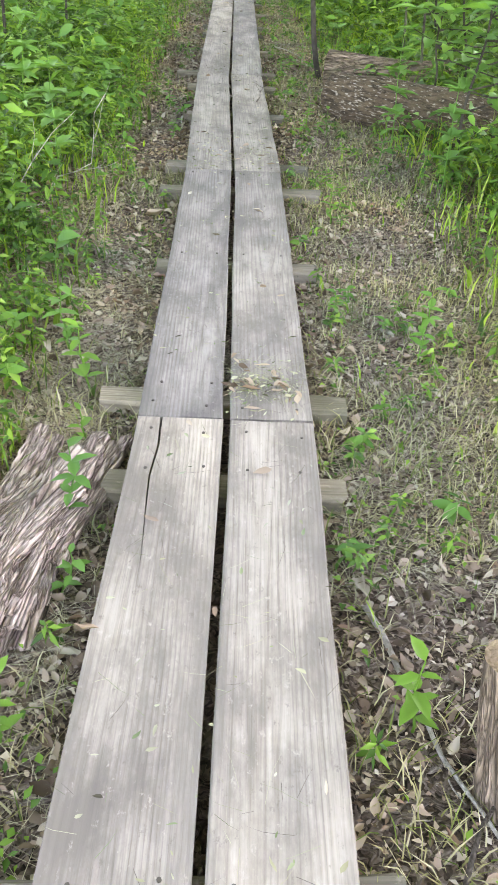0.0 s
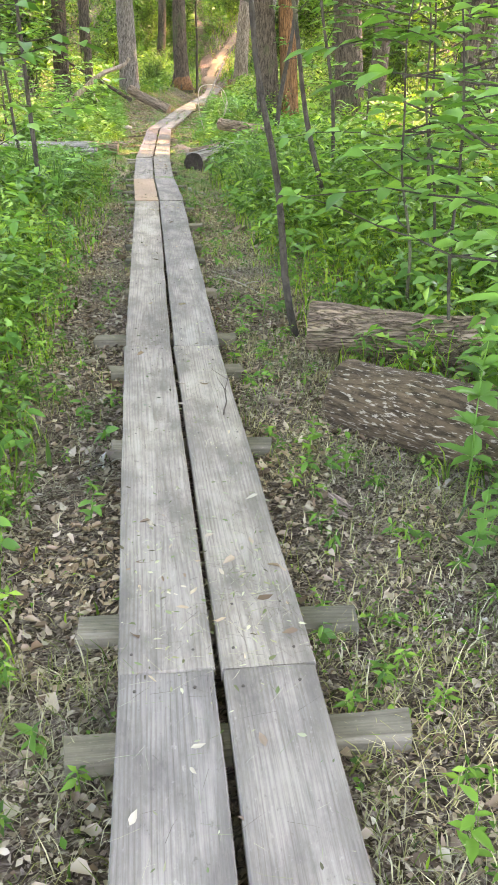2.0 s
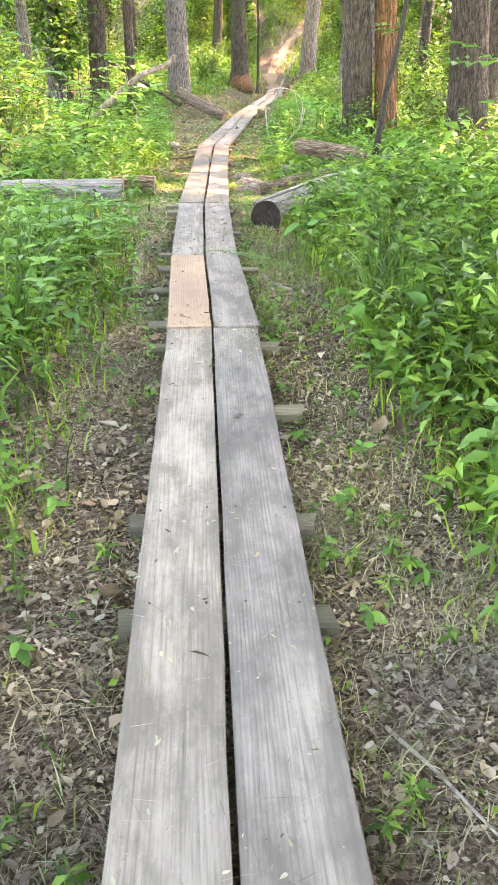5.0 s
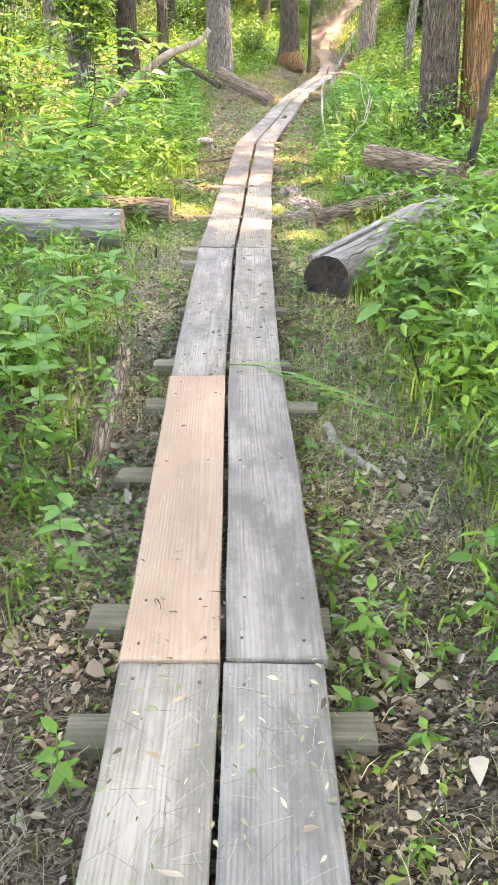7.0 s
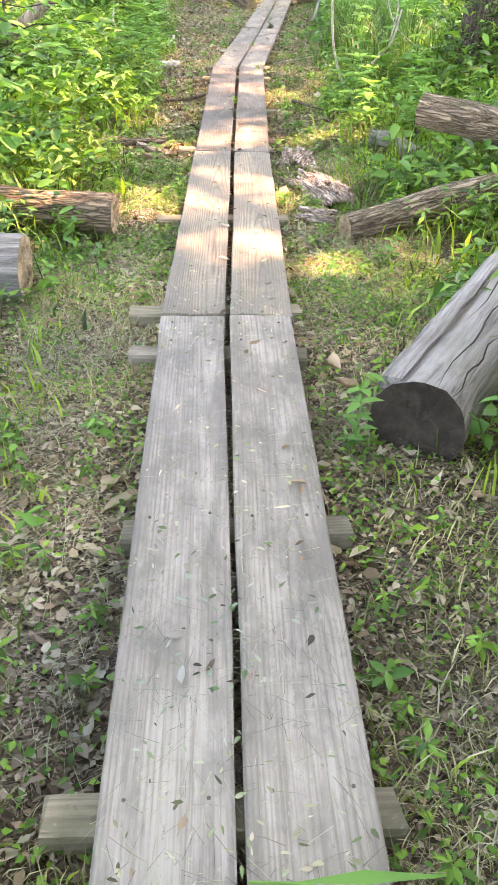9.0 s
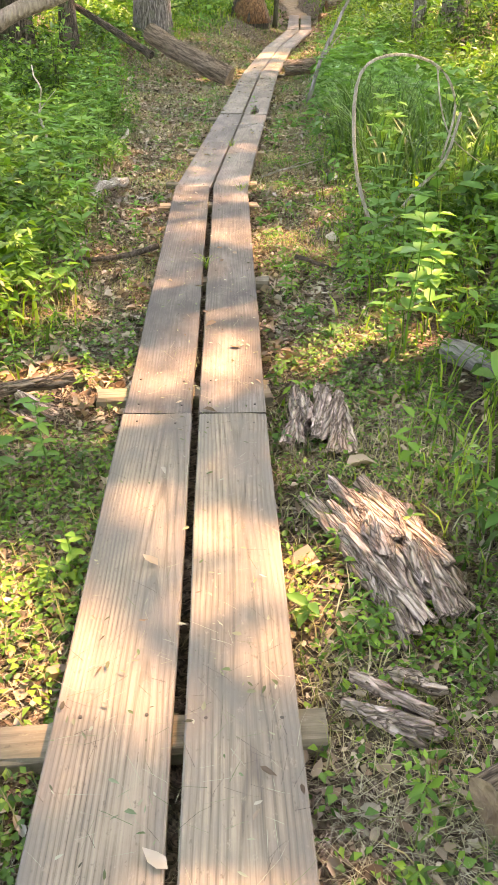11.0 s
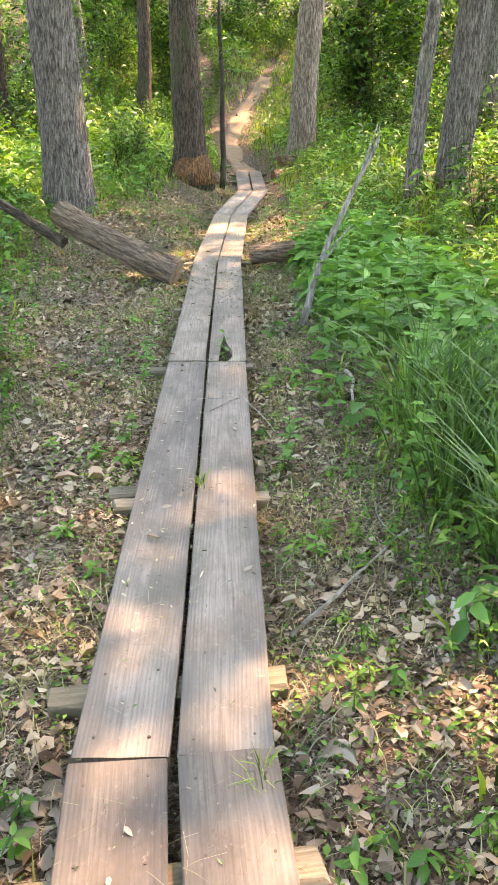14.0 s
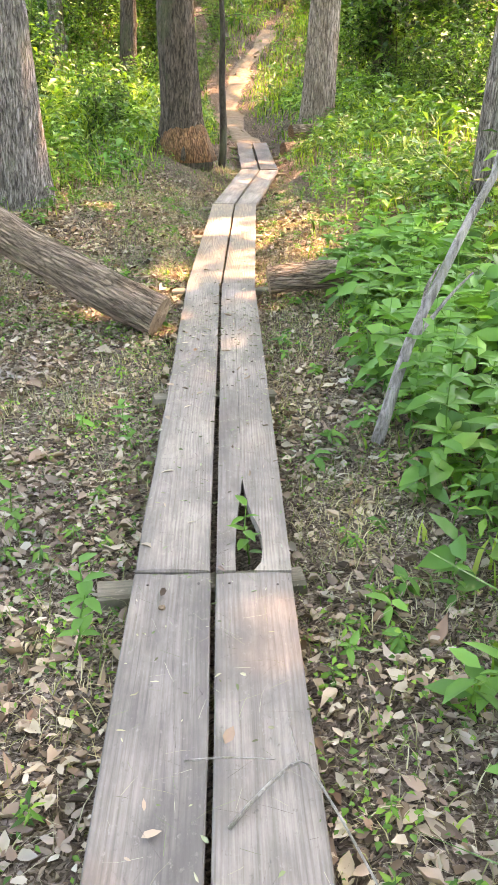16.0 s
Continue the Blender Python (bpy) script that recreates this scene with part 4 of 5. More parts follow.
grass_field(24000, -3, 10, 38, 57, "grass", 2.6)


grass_field(26000, -20, -8, -6, 58, "grass", 4.0)
grass_field(26000, 9, 21, -6, 58, "grass", 4.0)
grass_field(16000, -9, 10, -9, 3, "grass", 3.0)


def herb_field(n, x0, x1, y0, y1, name, leaf, per, mat, label, hmul=1.0, thin=1.0, apart=-9.0):
    x, y = scatter(n, x0, x1, y0, y1)
    b = beyond(x, y)
    dens = np.clip(b / 0.35 + 0.2, 0, 1) * np.clip(0.6 + 0.7 * fnoise(x, y, 0.9, 9.0), 0.08, 1)
    dens = np.where(b < -0.05, np.clip(0.12 + 0.4 * fnoise(x, y, 2.1, 37.0), 0.03, 0.4), dens) * thin
    k = (rng.uniform(0, 1, n) < dens) & ~on_boards(x, y, 0.05) & (b > apart)
    x, y = x[k], y[k]
    m = len(x)
    h = veg_height(x, y) * rng.uniform(0.6, 1.25, m) * hmul
    h = np.where(beyond(x, y) < 0, 0.07, h)
    lean = flat_dirs(m) * rng.uniform(0.0, 0.3, m)[:, None]
    base = np.stack([x, y, ground_z(x, y)], axis=1)
    sv_, sf_ = blades(base, lean * 2, h * 1.1, np.full(m, 0.005))
    t = np.tile(np.linspace(0.3, 1.0, per), m)
    at = np.repeat(base, per, axis=0) + np.repeat(np.concatenate([lean[:, :2], np.ones((m, 1))], axis=1), per, axis=0) * (t * np.repeat(h, per))[:, None]
    a = np.tile(np.arange(per) * 2.4, m) + np.repeat(rng.uniform(0, 6.28, m), per)
    w = np.stack([np.cos(a), np.sin(a), rng.uniform(-0.7, 0.45, m * per)], axis=1)
    size = leaf * rng.uniform(0.6, 1.25, m * per) * (1.15 - 0.5 * np.abs(t - 0.6)) * np.clip(np.repeat(h, per) / 0.25, 0.55, 1.4)
    up = unit(np.concatenate([rng.normal(0, 0.5, (m * per, 2)), np.ones((m * per, 1))], axis=1))
    v, f = (ovate if mat is M_BROAD else leaves)(at, w, up, size, size * (rng.uniform(0.42, 0.6, m * per) if mat is M_BROAD else rng.uniform(0.24, 0.42, m * per)))
    stuff(name, np.concatenate([sv_, v]), np.concatenate([sf_, f + len(sv_)]), mat, label, "undergrowth")


herb_field(11000, -2.6, 3.2, -1, 20, "undergrowth", 0.085, 12, M_HERB, "leafy green herbs beside the boardwalk")
herb_field(7200, -3.2, 4.4, 20, 40, "undergrowth", 0.085, 12, M_HERB, "leafy green herbs beside the boardwalk")
herb_field(10500, -10, 12, 4, 60, "undergrowth", 0.15, 8, M_HERB, "tall green herbs under the trees", 1.5, apart=1.3)
herb_field(3200, -1, 8, 37, 56, "undergrowth", 0.13, 8, M_HERB, "leafy green herbs on the wooded slope", 1.2)
herb_field(2600, -2.2, -0.55, -0.8, 9.5, "undergrowth", 0.07, 13, M_HERB, "dense leafy herbs beside the boardwalk", 0.9)
herb_field(1700, -2.8, -0.9, 21, 28, "undergrowth", 0.08, 12, M_HERB, "bushy green herbs beside the boardwalk", 1.35)
herb_field(1500, 0.5, 1.9, 20, 26.5, "undergrowth", 0.065, 11, M_HERB, "bushy green herbs beside the boardwalk", 0.75)
herb_field(900, 0.7, 2.4, 9, 17, "undergrowth", 0.085, 12, M_HERB, "tall leafy herbs beside the boardwalk", 1.3)
herb_field(3300, -2.8, 3.2, 0, 36, "undergrowth", 0.105, 8, M_BROAD, "broad-leaved plants beside the boardwalk", 1.15)


herb_field(700, 0.9, 2.8, 25.8, 31.5, "undergrowth", 0.15, 7, M_BROAD, "large-leaved plants crowding beside the boardwalk", 1.3)


def tall_grass(n, x0, x1, y0, y1, h0, h1):
    """Long blades that arch over, in tufts."""
    k = max(3, n // 28)
    cx, cy = scatter(k, x0, x1, y0, y1)
    j = rng.integers(0, k, n)
    x, y = cx[j] + rng.normal(0, 0.035, n), cy[j] + rng.normal(0, 0.035, n)
    ok = beyond(x, y) > 0.02
    x, y = x[ok], y[ok]
    m = len(x)
    v, f = blades(np.stack([x, y, ground_z(x, y) - 0.01], axis=1), flat_dirs(m) * rng.uniform(0.25, 1.3, m)[:, None], rng.uniform(h0, h1, m), rng.uniform(0.009, 0.019, m))
    stuff("tall_grass", v, f, M_REED, "tufts of long arching green grass", "grass")


tall_grass(800, 0.9, 2.0, 11.0, 15.4, 0.35, 0.75)
tall_grass(900, 1.15, 2.1, 22.8, 26.0, 0.45, 0.9)
tall_grass(300, -2.2, -1.0, 12.0, 14.8, 0.35, 0.7)

# ---- litter ----
def litter(n, x0, x1, y0, y1, size, name, mat, label):
    x, y = scatter(n, x0, x1, y0, y1)
    k = ~on_boards(x, y, -0.005) & (rng.uniform(0, 1, n) < np.clip(0.62 + 0.9 * fnoise(x, y, 1.2, 14.0), 0.15, 1))
    x, y = x[k], y[k]
    m = len(x)
    w = flat_dirs(m) + np.stack([np.zeros(m), np.zeros(m), rng.uniform(-0.35, 0.35, m)], axis=1)
    up = unit(np.concatenate([rng.normal(0, 0.35, (m, 2)), np.ones((m, 1))], axis=1))
    s = size * rng.uniform(0.5, 1.5, m)
    v, f = ovate(np.stack([x, y, ground_z(x, y) + rng.uniform(0.002, 0.018, m)], axis=1), w, up, s, s * rng.uniform(0.3, 0.8, m), rng.uniform(-0.5, 0.55, m), rng.uniform(-0.5, 0.8, m))
    stuff(name, v, f, mat, label, "leaf litter", True)


litter(46000, -1.4, 1.7, -1, 20, 0.038, "leaf_litter", M_LITTER, "brown dead leaves strewn on the ground")
litter(56000, -1.6, 2.2, 20, 36, 0.05, "leaf_litter", M_LITTER, "pinkish-brown dead leaves strewn on the ground")
litter(6000, -6, 7, 4, 50, 0.09, "leaf_litter", M_LITTER, "brown dead leaves under the trees")


def bare(x, y):
    """How much of the dry and green growth stands on the strip: little on the brown mould beside the first boards."""
    left = np.where((x < -0.2) & (y > 4.8) & (y < 12.5), 0.35, 1.0)
    return left * np.where((x > 0.2) & (y > 5.0) & (y < 13.0), np.clip(0.5 + 0.7 * fnoise(x, y, 1.3, 17.0), 0.12, 1.0), 1.0)


def straw(n, x0, x1, y0, y1, length, name, mat, label):
    x, y = scatter(n, x0, x1, y0, y1)
    k = ~on_boards(x, y, 0.03) & (beyond(x, y) < 0.35) & (rng.uniform(0, 1, n) < np.clip(0.5 + 0.9 * fnoise(x, y, 0.8, 21.0), 0.05, 1) * bare(x, y))
    x, y = x[k], y[k]
    m = len(x)
    d = flat_dirs(m)
    v, f = blades(np.zeros((m, 3)), d, length * rng.uniform(0.4, 1.5, m), rng.uniform(0.002, 0.0048, m))
    v = v.reshape(m, 5, 3)
    L = np.abs(v[:, 4, 2])[:, None, None]
    tilt = rng.uniform(0.03, 0.22, m)[:, None]
    along = v[:, :, 2].copy()
    v[:, :, :2] = v[:, :, :2] * 0.35 + d[:, None, :2] * along[:, :, None]
    v[:, :, 2] = along * tilt
    v += np.stack([x, y, ground_z(x, y) + 0.004], axis=1)[:, None, :]
    stuff(name, v.reshape(-1, 3), f, mat, label, "dry grass")


straw(230000, -1.3, 1.6, -1, 20, 0.105, "dry_grass", M_STRAW, "dry mown grass lying on the soil")
straw(100000, -1.6, 2.2, 20, 36, 0.085, "dry_grass", M_STRAW, "dry mown grass lying on the soil")


def weeds(n, x0, x1, y0, y1):
    """Low creeping herbs that green the mown strip in patches."""
    x, y = scatter(n, x0, x1, y0, y1)
    k = ~on_boards(x, y, 0.01) & (rng.uniform(0, 1, n) < np.clip(np.where(y > 12, 0.42, 0.2) + 0.8 * fnoise(x, y, 1.9, 44.0), 0.03, 1) * bare(x, y)) & (beyond(x, y) < 0.4)
    x, y = x[k], y[k]
    m = len(x)
    w = flat_dirs(m) + np.stack([np.zeros(m), np.zeros(m), rng.uniform(-0.2, 0.6, m)], axis=1)
    up = unit(np.concatenate([rng.normal(0, 0.3, (m, 2)), np.ones((m, 1))], axis=1))
    s = rng.uniform(0.014, 0.034, m)
    v, f = leaves(np.stack([x, y, ground_z(x, y) + rng.uniform(0.003, 0.04, m)], axis=1), w, up, s, s * rng.uniform(0.4, 0.8, m))
    stuff("ground_cover", v, f, M_HERB, "low creeping green herbs in the mown strip", "ground cover")


weeds(34000, -1.3, 1.6, -1, 12)
weeds(58000, -1.3, 1.6, 12, 20)
weeds(85000, -1.7, 2.4, 20, 38)
weeds(26000, -1.4, -0.45, 16.8, 21)
weeds(16000, 0.3, 1.3, 17, 22)


def turf(n, x0, x1, y0, y1):
    """Mown grass on the strip, half green and half withered, in patches between the litter."""
    x, y = scatter(n, x0, x1, y0, y1)
    k = ~on_boards(x, y, 0.0) & (beyond(x, y) < 0.3) & (rng.uniform(0, 1, n) < np.clip(0.4 - 0.9 * fnoise(x, y, 1.2, 14.0), 0.05, 0.8) * bare(x, y))
    x, y = x[k], y[k]
    m = len(x)
    v, f = blades(np.stack([x, y, ground_z(x, y) - 0.004], axis=1), flat_dirs(m) * rng.uniform(0.5, 1.8, m)[:, None], rng.uniform(0.025, 0.085, m), rng.uniform(0.0025, 0.005, m))
    stuff("turf", v, f, M_TURF, "short mown grass, half green and half withered", "grass")


turf(180000, -1.2, 1.5, -0.8, 20)
turf(110000, -1.6, 2.2, 20, 38)


def crumbs(n, x0, x1, y0, y1):
    """Crumbled leaf and bark bits that fill in between the larger litter."""
    x, y = scatter(n, x0, x1, y0, y1)
    k = ~on_boards(x, y, -0.01) & (beyond(x, y) < 0.35)
    x, y = x[k], y[k]
    m = len(x)
    w = flat_dirs(m) + np.stack([np.zeros(m), np.zeros(m), rng.uniform(-0.5, 0.5, m)], axis=1)
    up = unit(np.concatenate([rng.normal(0, 0.6, (m, 2)), np.ones((m, 1))], axis=1))
    s = rng.uniform(0.008, 0.026, m)
    v, f = leaves(np.stack([x, y, ground_z(x, y) + rng.uniform(0.001, 0.012, m)], axis=1), w, up, s, s * rng.uniform(0.3, 0.9, m), 0.1, 0.3)
    stuff("litter_crumb", v, f, M_LITTER, "crumbled brown leaf bits on the soil", "leaf litter")


crumbs(105000, -1.2, 1.4, -0.8, 20)
crumbs(80000, -1.5, 2.0, 20, 36)


# ---- logs and dead wood ----
def log(name, label, p0, p1, r0, r1, bark, ends=(None, None), seed=0, rough=0.05, sag=0.04, ridge=0.02):
    """A fallen trunk from p0 to p1 with bark and sawn or broken ends."""
    pts = bend(p0, p1, 10, sag, seed)
    rad = [r0 + (r1 - r0) * i / 10 for i in range(11)]
    turn = (pts[-1] - pts[0]).to_track_quat("Z", "Y").to_matrix().to_4x4()
    t = thing(name, label, "log", m=Matrix.Translation(pts[0]) @ turn)
    loc = [turn.inverted() @ (p - pts[0]) for p in pts]
    v, f = tube(loc, rad, 28, rough, seed, cap=False, ridge=ridge, ridges=11)
    part("bark", make_mesh("bark", v, f, bark, True), t)
    for k, mat in enumerate(ends):
        ring = v[:28] if k == 0 else v[-28:]
        c = sum((Vector(q) for q in ring), Vector()) / 28
        n = (loc[0] - loc[1]).normalized() if k == 0 else (loc[-1] - loc[-2]).normalized()
        rr = random.Random(seed + k)
        vs = [Vector(q) for q in ring] + [c + (Vector(q) - c) * 0.6 + n * rr.uniform(-0.012, 0.004) for q in ring] + [c - n * 0.006]
        fs = [(j, (j + 1) % 28, 28 + (j + 1) % 28, 28 + j) for j in range(28)] + [(28 + j, 28 + (j + 1) % 28, 56) for j in range(28)]
        part("cut_end", make_mesh("cut_end", vs, fs, mat or bark), t)
    return t


log("log", "old log with flaking pale-flecked bark lying on litter", (0.74, 6.5, 0.15), (1.8, 5.35, 0.18), 0.18, 0.19, M_LOG_BARK, (M_LOG_BROWN, None), 1, 0.04)
log("log", "thick brown log behind a flaking log", (0.76, 7.6, 0.14), (1.75, 7.15, 0.16), 0.165, 0.18, M_LOG_BROWN, (M_CUT, None), 2)
log("log", "smooth bare grey log with a shaded sawn end", (0.41, 15.96, 0.13), (1.6, 17.8, 0.22), 0.168, 0.155, M_LOG_GREY, (M_CUT_DARK, M_CUT), 3, 0.03, ridge=0.012)
# a long splinter still lying along the bare log, and the cracks that run down it
ga, gb = Vector((0.41, 15.96, 0.13)), Vector((1.6, 17.8, 0.22))
gl = [o for o in scene.objects if o.get("label", "").startswith("smooth bare grey log")][0]
gi = gl.matrix_basis.inverted()
gd = (gb - ga).normalized()
gs = gd.cross(Vector((0, 0, 1))).normalized()
sv, sf = [], []
for i in range(15):
    c = ga + gd * (0.01 + i * 0.125)
    w = 0.075 * (1 - 0.02 * i) + 0.008 * math.sin(i * 2.3)
    for du, dz in ((-0.5, -0.04), (-0.5, 0.012), (0.5, 0.02), (0.5, -0.012)):
        sv.append(gi @ (c - gs * (0.115 - du * w) + Vector((0, 0, 0.135 + dz * (1 + 0.3 * math.sin(i * 1.7))))))
for i in range(14):
    for j in range(4):
        sf.append((i * 4 + j, i * 4 + (j + 1) % 4, i * 4 + 4 + (j + 1) % 4, i * 4 + 4 + j))
sf += [(3, 2, 1, 0), (56, 57, 58, 59)]
part("splinter", make_mesh("splinter", sv, sf, M_LOG_GREY), gl, "long split-off slab of bare wood")
for ang, l0, l1 in ((0.25, 0.0, 1.1), (0.62, 0.0, 0.55), (-0.1, 0.5, 1.7)):
    sv, sf = [], []
    for i in range(13):
        a_ = ang + 0.05 * math.sin(i * 1.3 + ang * 9)
        for da in (-1, 1):
            r_ = 0.1725 - 0.0004 * i
            e_ = a_ + da * 0.022 * math.sin(math.pi * (i + 0.6) / 13.2)
            sv.append(gi @ (ga + gd * (l0 + (l1 - l0) * i / 12 - 0.003) + gs * (r_ * math.sin(e_)) + Vector((0, 0, r_ * math.cos(e_)))))
    for i in range(12):
        sf.append((i * 2, i * 2 + 1, i * 2 + 3, i * 2 + 2))
    part("crack", make_mesh("crack", sv, sf, M_CUT_DARK), gl, "dark drying crack")
log("log", "bare whitish log lying in the grass", (-3.3, 17.2, 0.17), (-1.17, 17.25, 0.17), 0.16, 0.15, M_LOG_GREY, (M_CUT, M_CUT), 4, 0.03, ridge=0.012)
log("log", "brown sawn log behind a whitish log", (-2.6, 18.35, 0.16), (-0.86, 18.15, 0.13), 0.11, 0.11, M_LOG_BROWN, (None, M_CUT), 5)
log("log", "short barked log propped up on others", (1.06, 19.2, 0.50), (1.93, 18.62, 0.40), 0.105, 0.115, M_LOG_BROWN, (M_CUT, None), 6)
log("log", "barked log lying towards the walk", (0.45, 18.12, 0.07), (2.4, 18.85, 0.30), 0.075, 0.15, M_LOG_BROWN, (M_CUT, None), 7)
log("log", "grey split log in the undergrowth", (2.3, 18.6, 0.2), (4.4, 19.4, 0.3), 0.14, 0.13, M_LOG_GREY, (None, None), 8)
log("log", "furrowed grey-brown log fallen from a tree foot", (0.26, 30.2, 0.11), (-0.98, 30.95, 0.68), 0.15, 0.14, M_LOG_BROWN, (M_CUT, None), 9, 0.05, ridge=0.06)
log("log", "thin dark limb rising behind a fallen log", (-0.95, 30.9, 0.35), (-3.4, 32.6, 1.6), 0.06, 0.035, M_BARK_DARK, (None, None), 10)
log("log", "sawn log with a pinkish bare end beside the walk", (1.16, 31.0, 0.15), (2.25, 30.95, 0.16), 0.11, 0.12, M_LOG_BROWN, (M_CUT, M_CUT), 11)
log("log", "long mossy log across the slope foot", (2.75, 39.0, 0.42), (6.4, 39.8, 0.6), 0.16, 0.15, M_LOG_BROWN, (M_BARK_RED, None), 12)
log("log", "sawn log stacked on a mossy log", (2.95, 39.4, 0.72), (4.6, 39.9, 0.78), 0.12, 0.12, M_LOG_BROWN, (M_BARK_RED, M_CUT), 13)
log("log", "weathered thin log lying along the walk", (-0.71, 13.35, 0.03), (-0.80, 14.85, 0.03), 0.05, 0.055, M_LOG_BROWN, (None, None), 16, 0.06)
log("log", "pale thin log in the undergrowth", (-1.0, 23.25, 0.05), (-0.78, 23.75, 0.06), 0.035, 0.032, M_TWIG, (None, M_CUT), 17)
log("log", "sawn post stub with a bare top beside the walk", (0.60, 0.86, 0.0), (0.56, 0.94, 0.34), 0.075, 0.065, M_LOG_BROWN, (None, M_CUT), 18, 0.06, 0.0)
log("log", "brown stick lying in sunlit herbs", (-1.3, 19.95, 0.05), (-0.70, 20.2, 0.06), 0.03, 0.028, M_LOG_BROWN, (None, M_CUT), 19)
log("log", "grey half-buried log in the grass", (0.98, 20.45, 0.03), (1.25, 19.9, 0.03), 0.06, 0.055, M_LOG_GREY, (None, None), 20)


def bark_pile(x, y, lx, ly, turn, n, seed, label):
    """Long splintered strips of bark and punky wood lying over one another."""
    r = random.Random(seed)
    t = thing("bark_slab", label, "bark", m=pose(x, y, gz(x, y), 0, 0, turn))
    for k in range(n):
        L, W = ly * r.uniform(0.25, 0.75), lx * r.uniform(0.10, 0.26)
        cx, cy = r.uniform(-lx / 2 + W / 2, lx / 2 - W / 2), r.uniform(-ly / 2 + L / 2, ly / 2 - L / 2)
        verts, faces = [], []
        m, drift = 9, 0.0
        for i in range(m + 1):
            taper = max(0.4, 0.75 + 0.3 * math.sin(math.pi * (0.06 + 0.88 * i / m)) + r.uniform(-0.2, 0.2))
            drift += r.uniform(-0.12, 0.12) * W
            for j in range(4):
                s = j / 3 - 0.5
                verts.append((drift + s * W * taper, L * (i / m - 0.5) + r.uniform(-0.012, 0.012), (0.010 if j in (1, 2) else 0.0) + r.uniform(-0.004, 0.004)))
        top = len(verts)
        verts += [(a, b, c - 0.014) for a, b, c in verts]
        for i in range(m):
            for j in range(3):
                q = i * 4 + j
                faces += [(q, q + 1, q + 5, q + 4), (top + q, top + q + 4, top + q + 5, top + q + 1)]
        edge = [j for j in range(4)] + [i * 4 + 3 for i in range(1, m + 1)] + [m * 4 + j for j in range(2, -1, -1)] + [i * 4 for i in range(m - 1, 0, -1)]
        for a, b in zip(edge, edge[1:] + edge[:1]):
            faces.append((a, top + a, top + b, b))
        hump = 0.05 * (1 - (2 * cx / lx) ** 2)
        part("bark_strip", make_mesh("bark_strip", verts, faces, M_BARKCHIP), t, m=pose(cx, cy, 0.012 + hump * r.uniform(0.3, 1.5), r.uniform(-5, 5), -cx / lx * 45 + r.uniform(-12, 12), r.uniform(-13, 13)))


bark_pile(-0.56, 1.55, 0.32, 1.0, -12, 46, 1, "crumbling pinkish rotten wood and bark strips on the soil")
bark_pile(0.43, 19.05, 0.30, 0.8, 14, 42, 2, "furrowed slabs of shed bark lying in dry grass")
bark_pile(0.31, 19.9, 0.26, 0.6, -8, 26, 3, "splintered bark pieces beside the walk")
bark_pile(0.34, 18.45, 0.2, 0.28, 60, 9, 4, "broken flat piece of bark in straw")
bark_pile(0.55, 5.6, 0.1, 0.2, 40, 2, 5, "small curled piece of bark on litter")
bark_pile(-0.85, 20.0, 0.2, 0.35, 50, 8, 6, "sunlit flat scraps of bark in herbs")


def branch(name, label, p0, p1, d, mat, seed, sag=0.08, twigs=3, category="branch"):
    r = random.Random(seed)
    pts = bend(p0, p1, 10, sag, seed)
    t = thing(name, label, category, m=Matrix.Translation(pts[0]))
    loc = [p - pts[0] for p in pts]
    v, f = tube(loc, [d / 2 * (1 - 0.06 * i) for i in range(11)], 7, 0.08, seed)
    part("stem", make_mesh("stem", v, f, mat, True), t)
    for k in range(twigs):
        j = r.randint(3, 9)
        dv = (loc[j] - loc[j - 1]).normalized()
        q = loc[j] + (dv + Vector((r.uniform(-1, 1), r.uniform(-1, 1), r.uniform(-0.1, 0.5))) * 0.8).normalized() * (loc[-1].length * r.uniform(0.15, 0.3))
        v, f = tube(bend(loc[j], q, 5, 0.02, seed + k), [d * 0.22 * (1 - 0.13 * i) for i in range(6)], 5)
        part("twig", make_mesh("twig", v, f, mat, True), t)
    return t


branch("dead_branch", "bare lichen-grey dead branch leaning out of the bushes", (1.22, 28.15, 0.05), (1.86, 28.4, 1.50), 0.066, M_LOG_GREY, 1, 0.05, 4)
branch("fallen_branch", "thin dark fallen branch on leaf litter", (0.42, 21.85, 0.03), (0.8, 21.45, 0.04), 0.032, M_TWIG_DARK, 2, 0.04, 2)
branch("fallen_branch", "dark crooked branch lying beside the walk", (-0.43, 22.07, 0.04), (-1.2, 21.65, 0.03), 0.04, M_TWIG_DARK, 3, 0.05, 2)
branch("fallen_branch", "pale stick on grassy litter", (0.26, 13.95, 0.045), (0.45, 13.5, 0.045), 0.045, M_TWIG, 4, 0.03, 0)
branch("fallen_branch", "thin grey branch lying in grass", (1.25, 26.8, 0.06), (1.08, 25.8, 0.05), 0.026, M_TWIG, 5, 0.04, 1)
branch("fallen_branch", "thin crooked twig on leaf litter", (0.35, 24.0, 0.03), (0.95, 24.6, 0.06), 0.018, M_TWIG, 6, 0.06, 3)
branch("fallen_branch", "white bare branch upright in the undergrowth", (-1.45, 24.6, 0.02), (-1.75, 25.4, 0.75), 0.03, M_TWIG, 7, 0.08, 2)
branch("fallen_branch", "mossy pale branch in the grass", (-0.95, 26.0, 0.07), (-1.0, 25.0, 0.05), 0.04, M_TWIG, 8, 0.04, 0)
branch("fallen_branch", "bare stick on bare soil", (0.36, 1.35, 0.02), (0.55, 0.75, 0.03), 0.018, M_TWIG, 9, 0.03, 1)
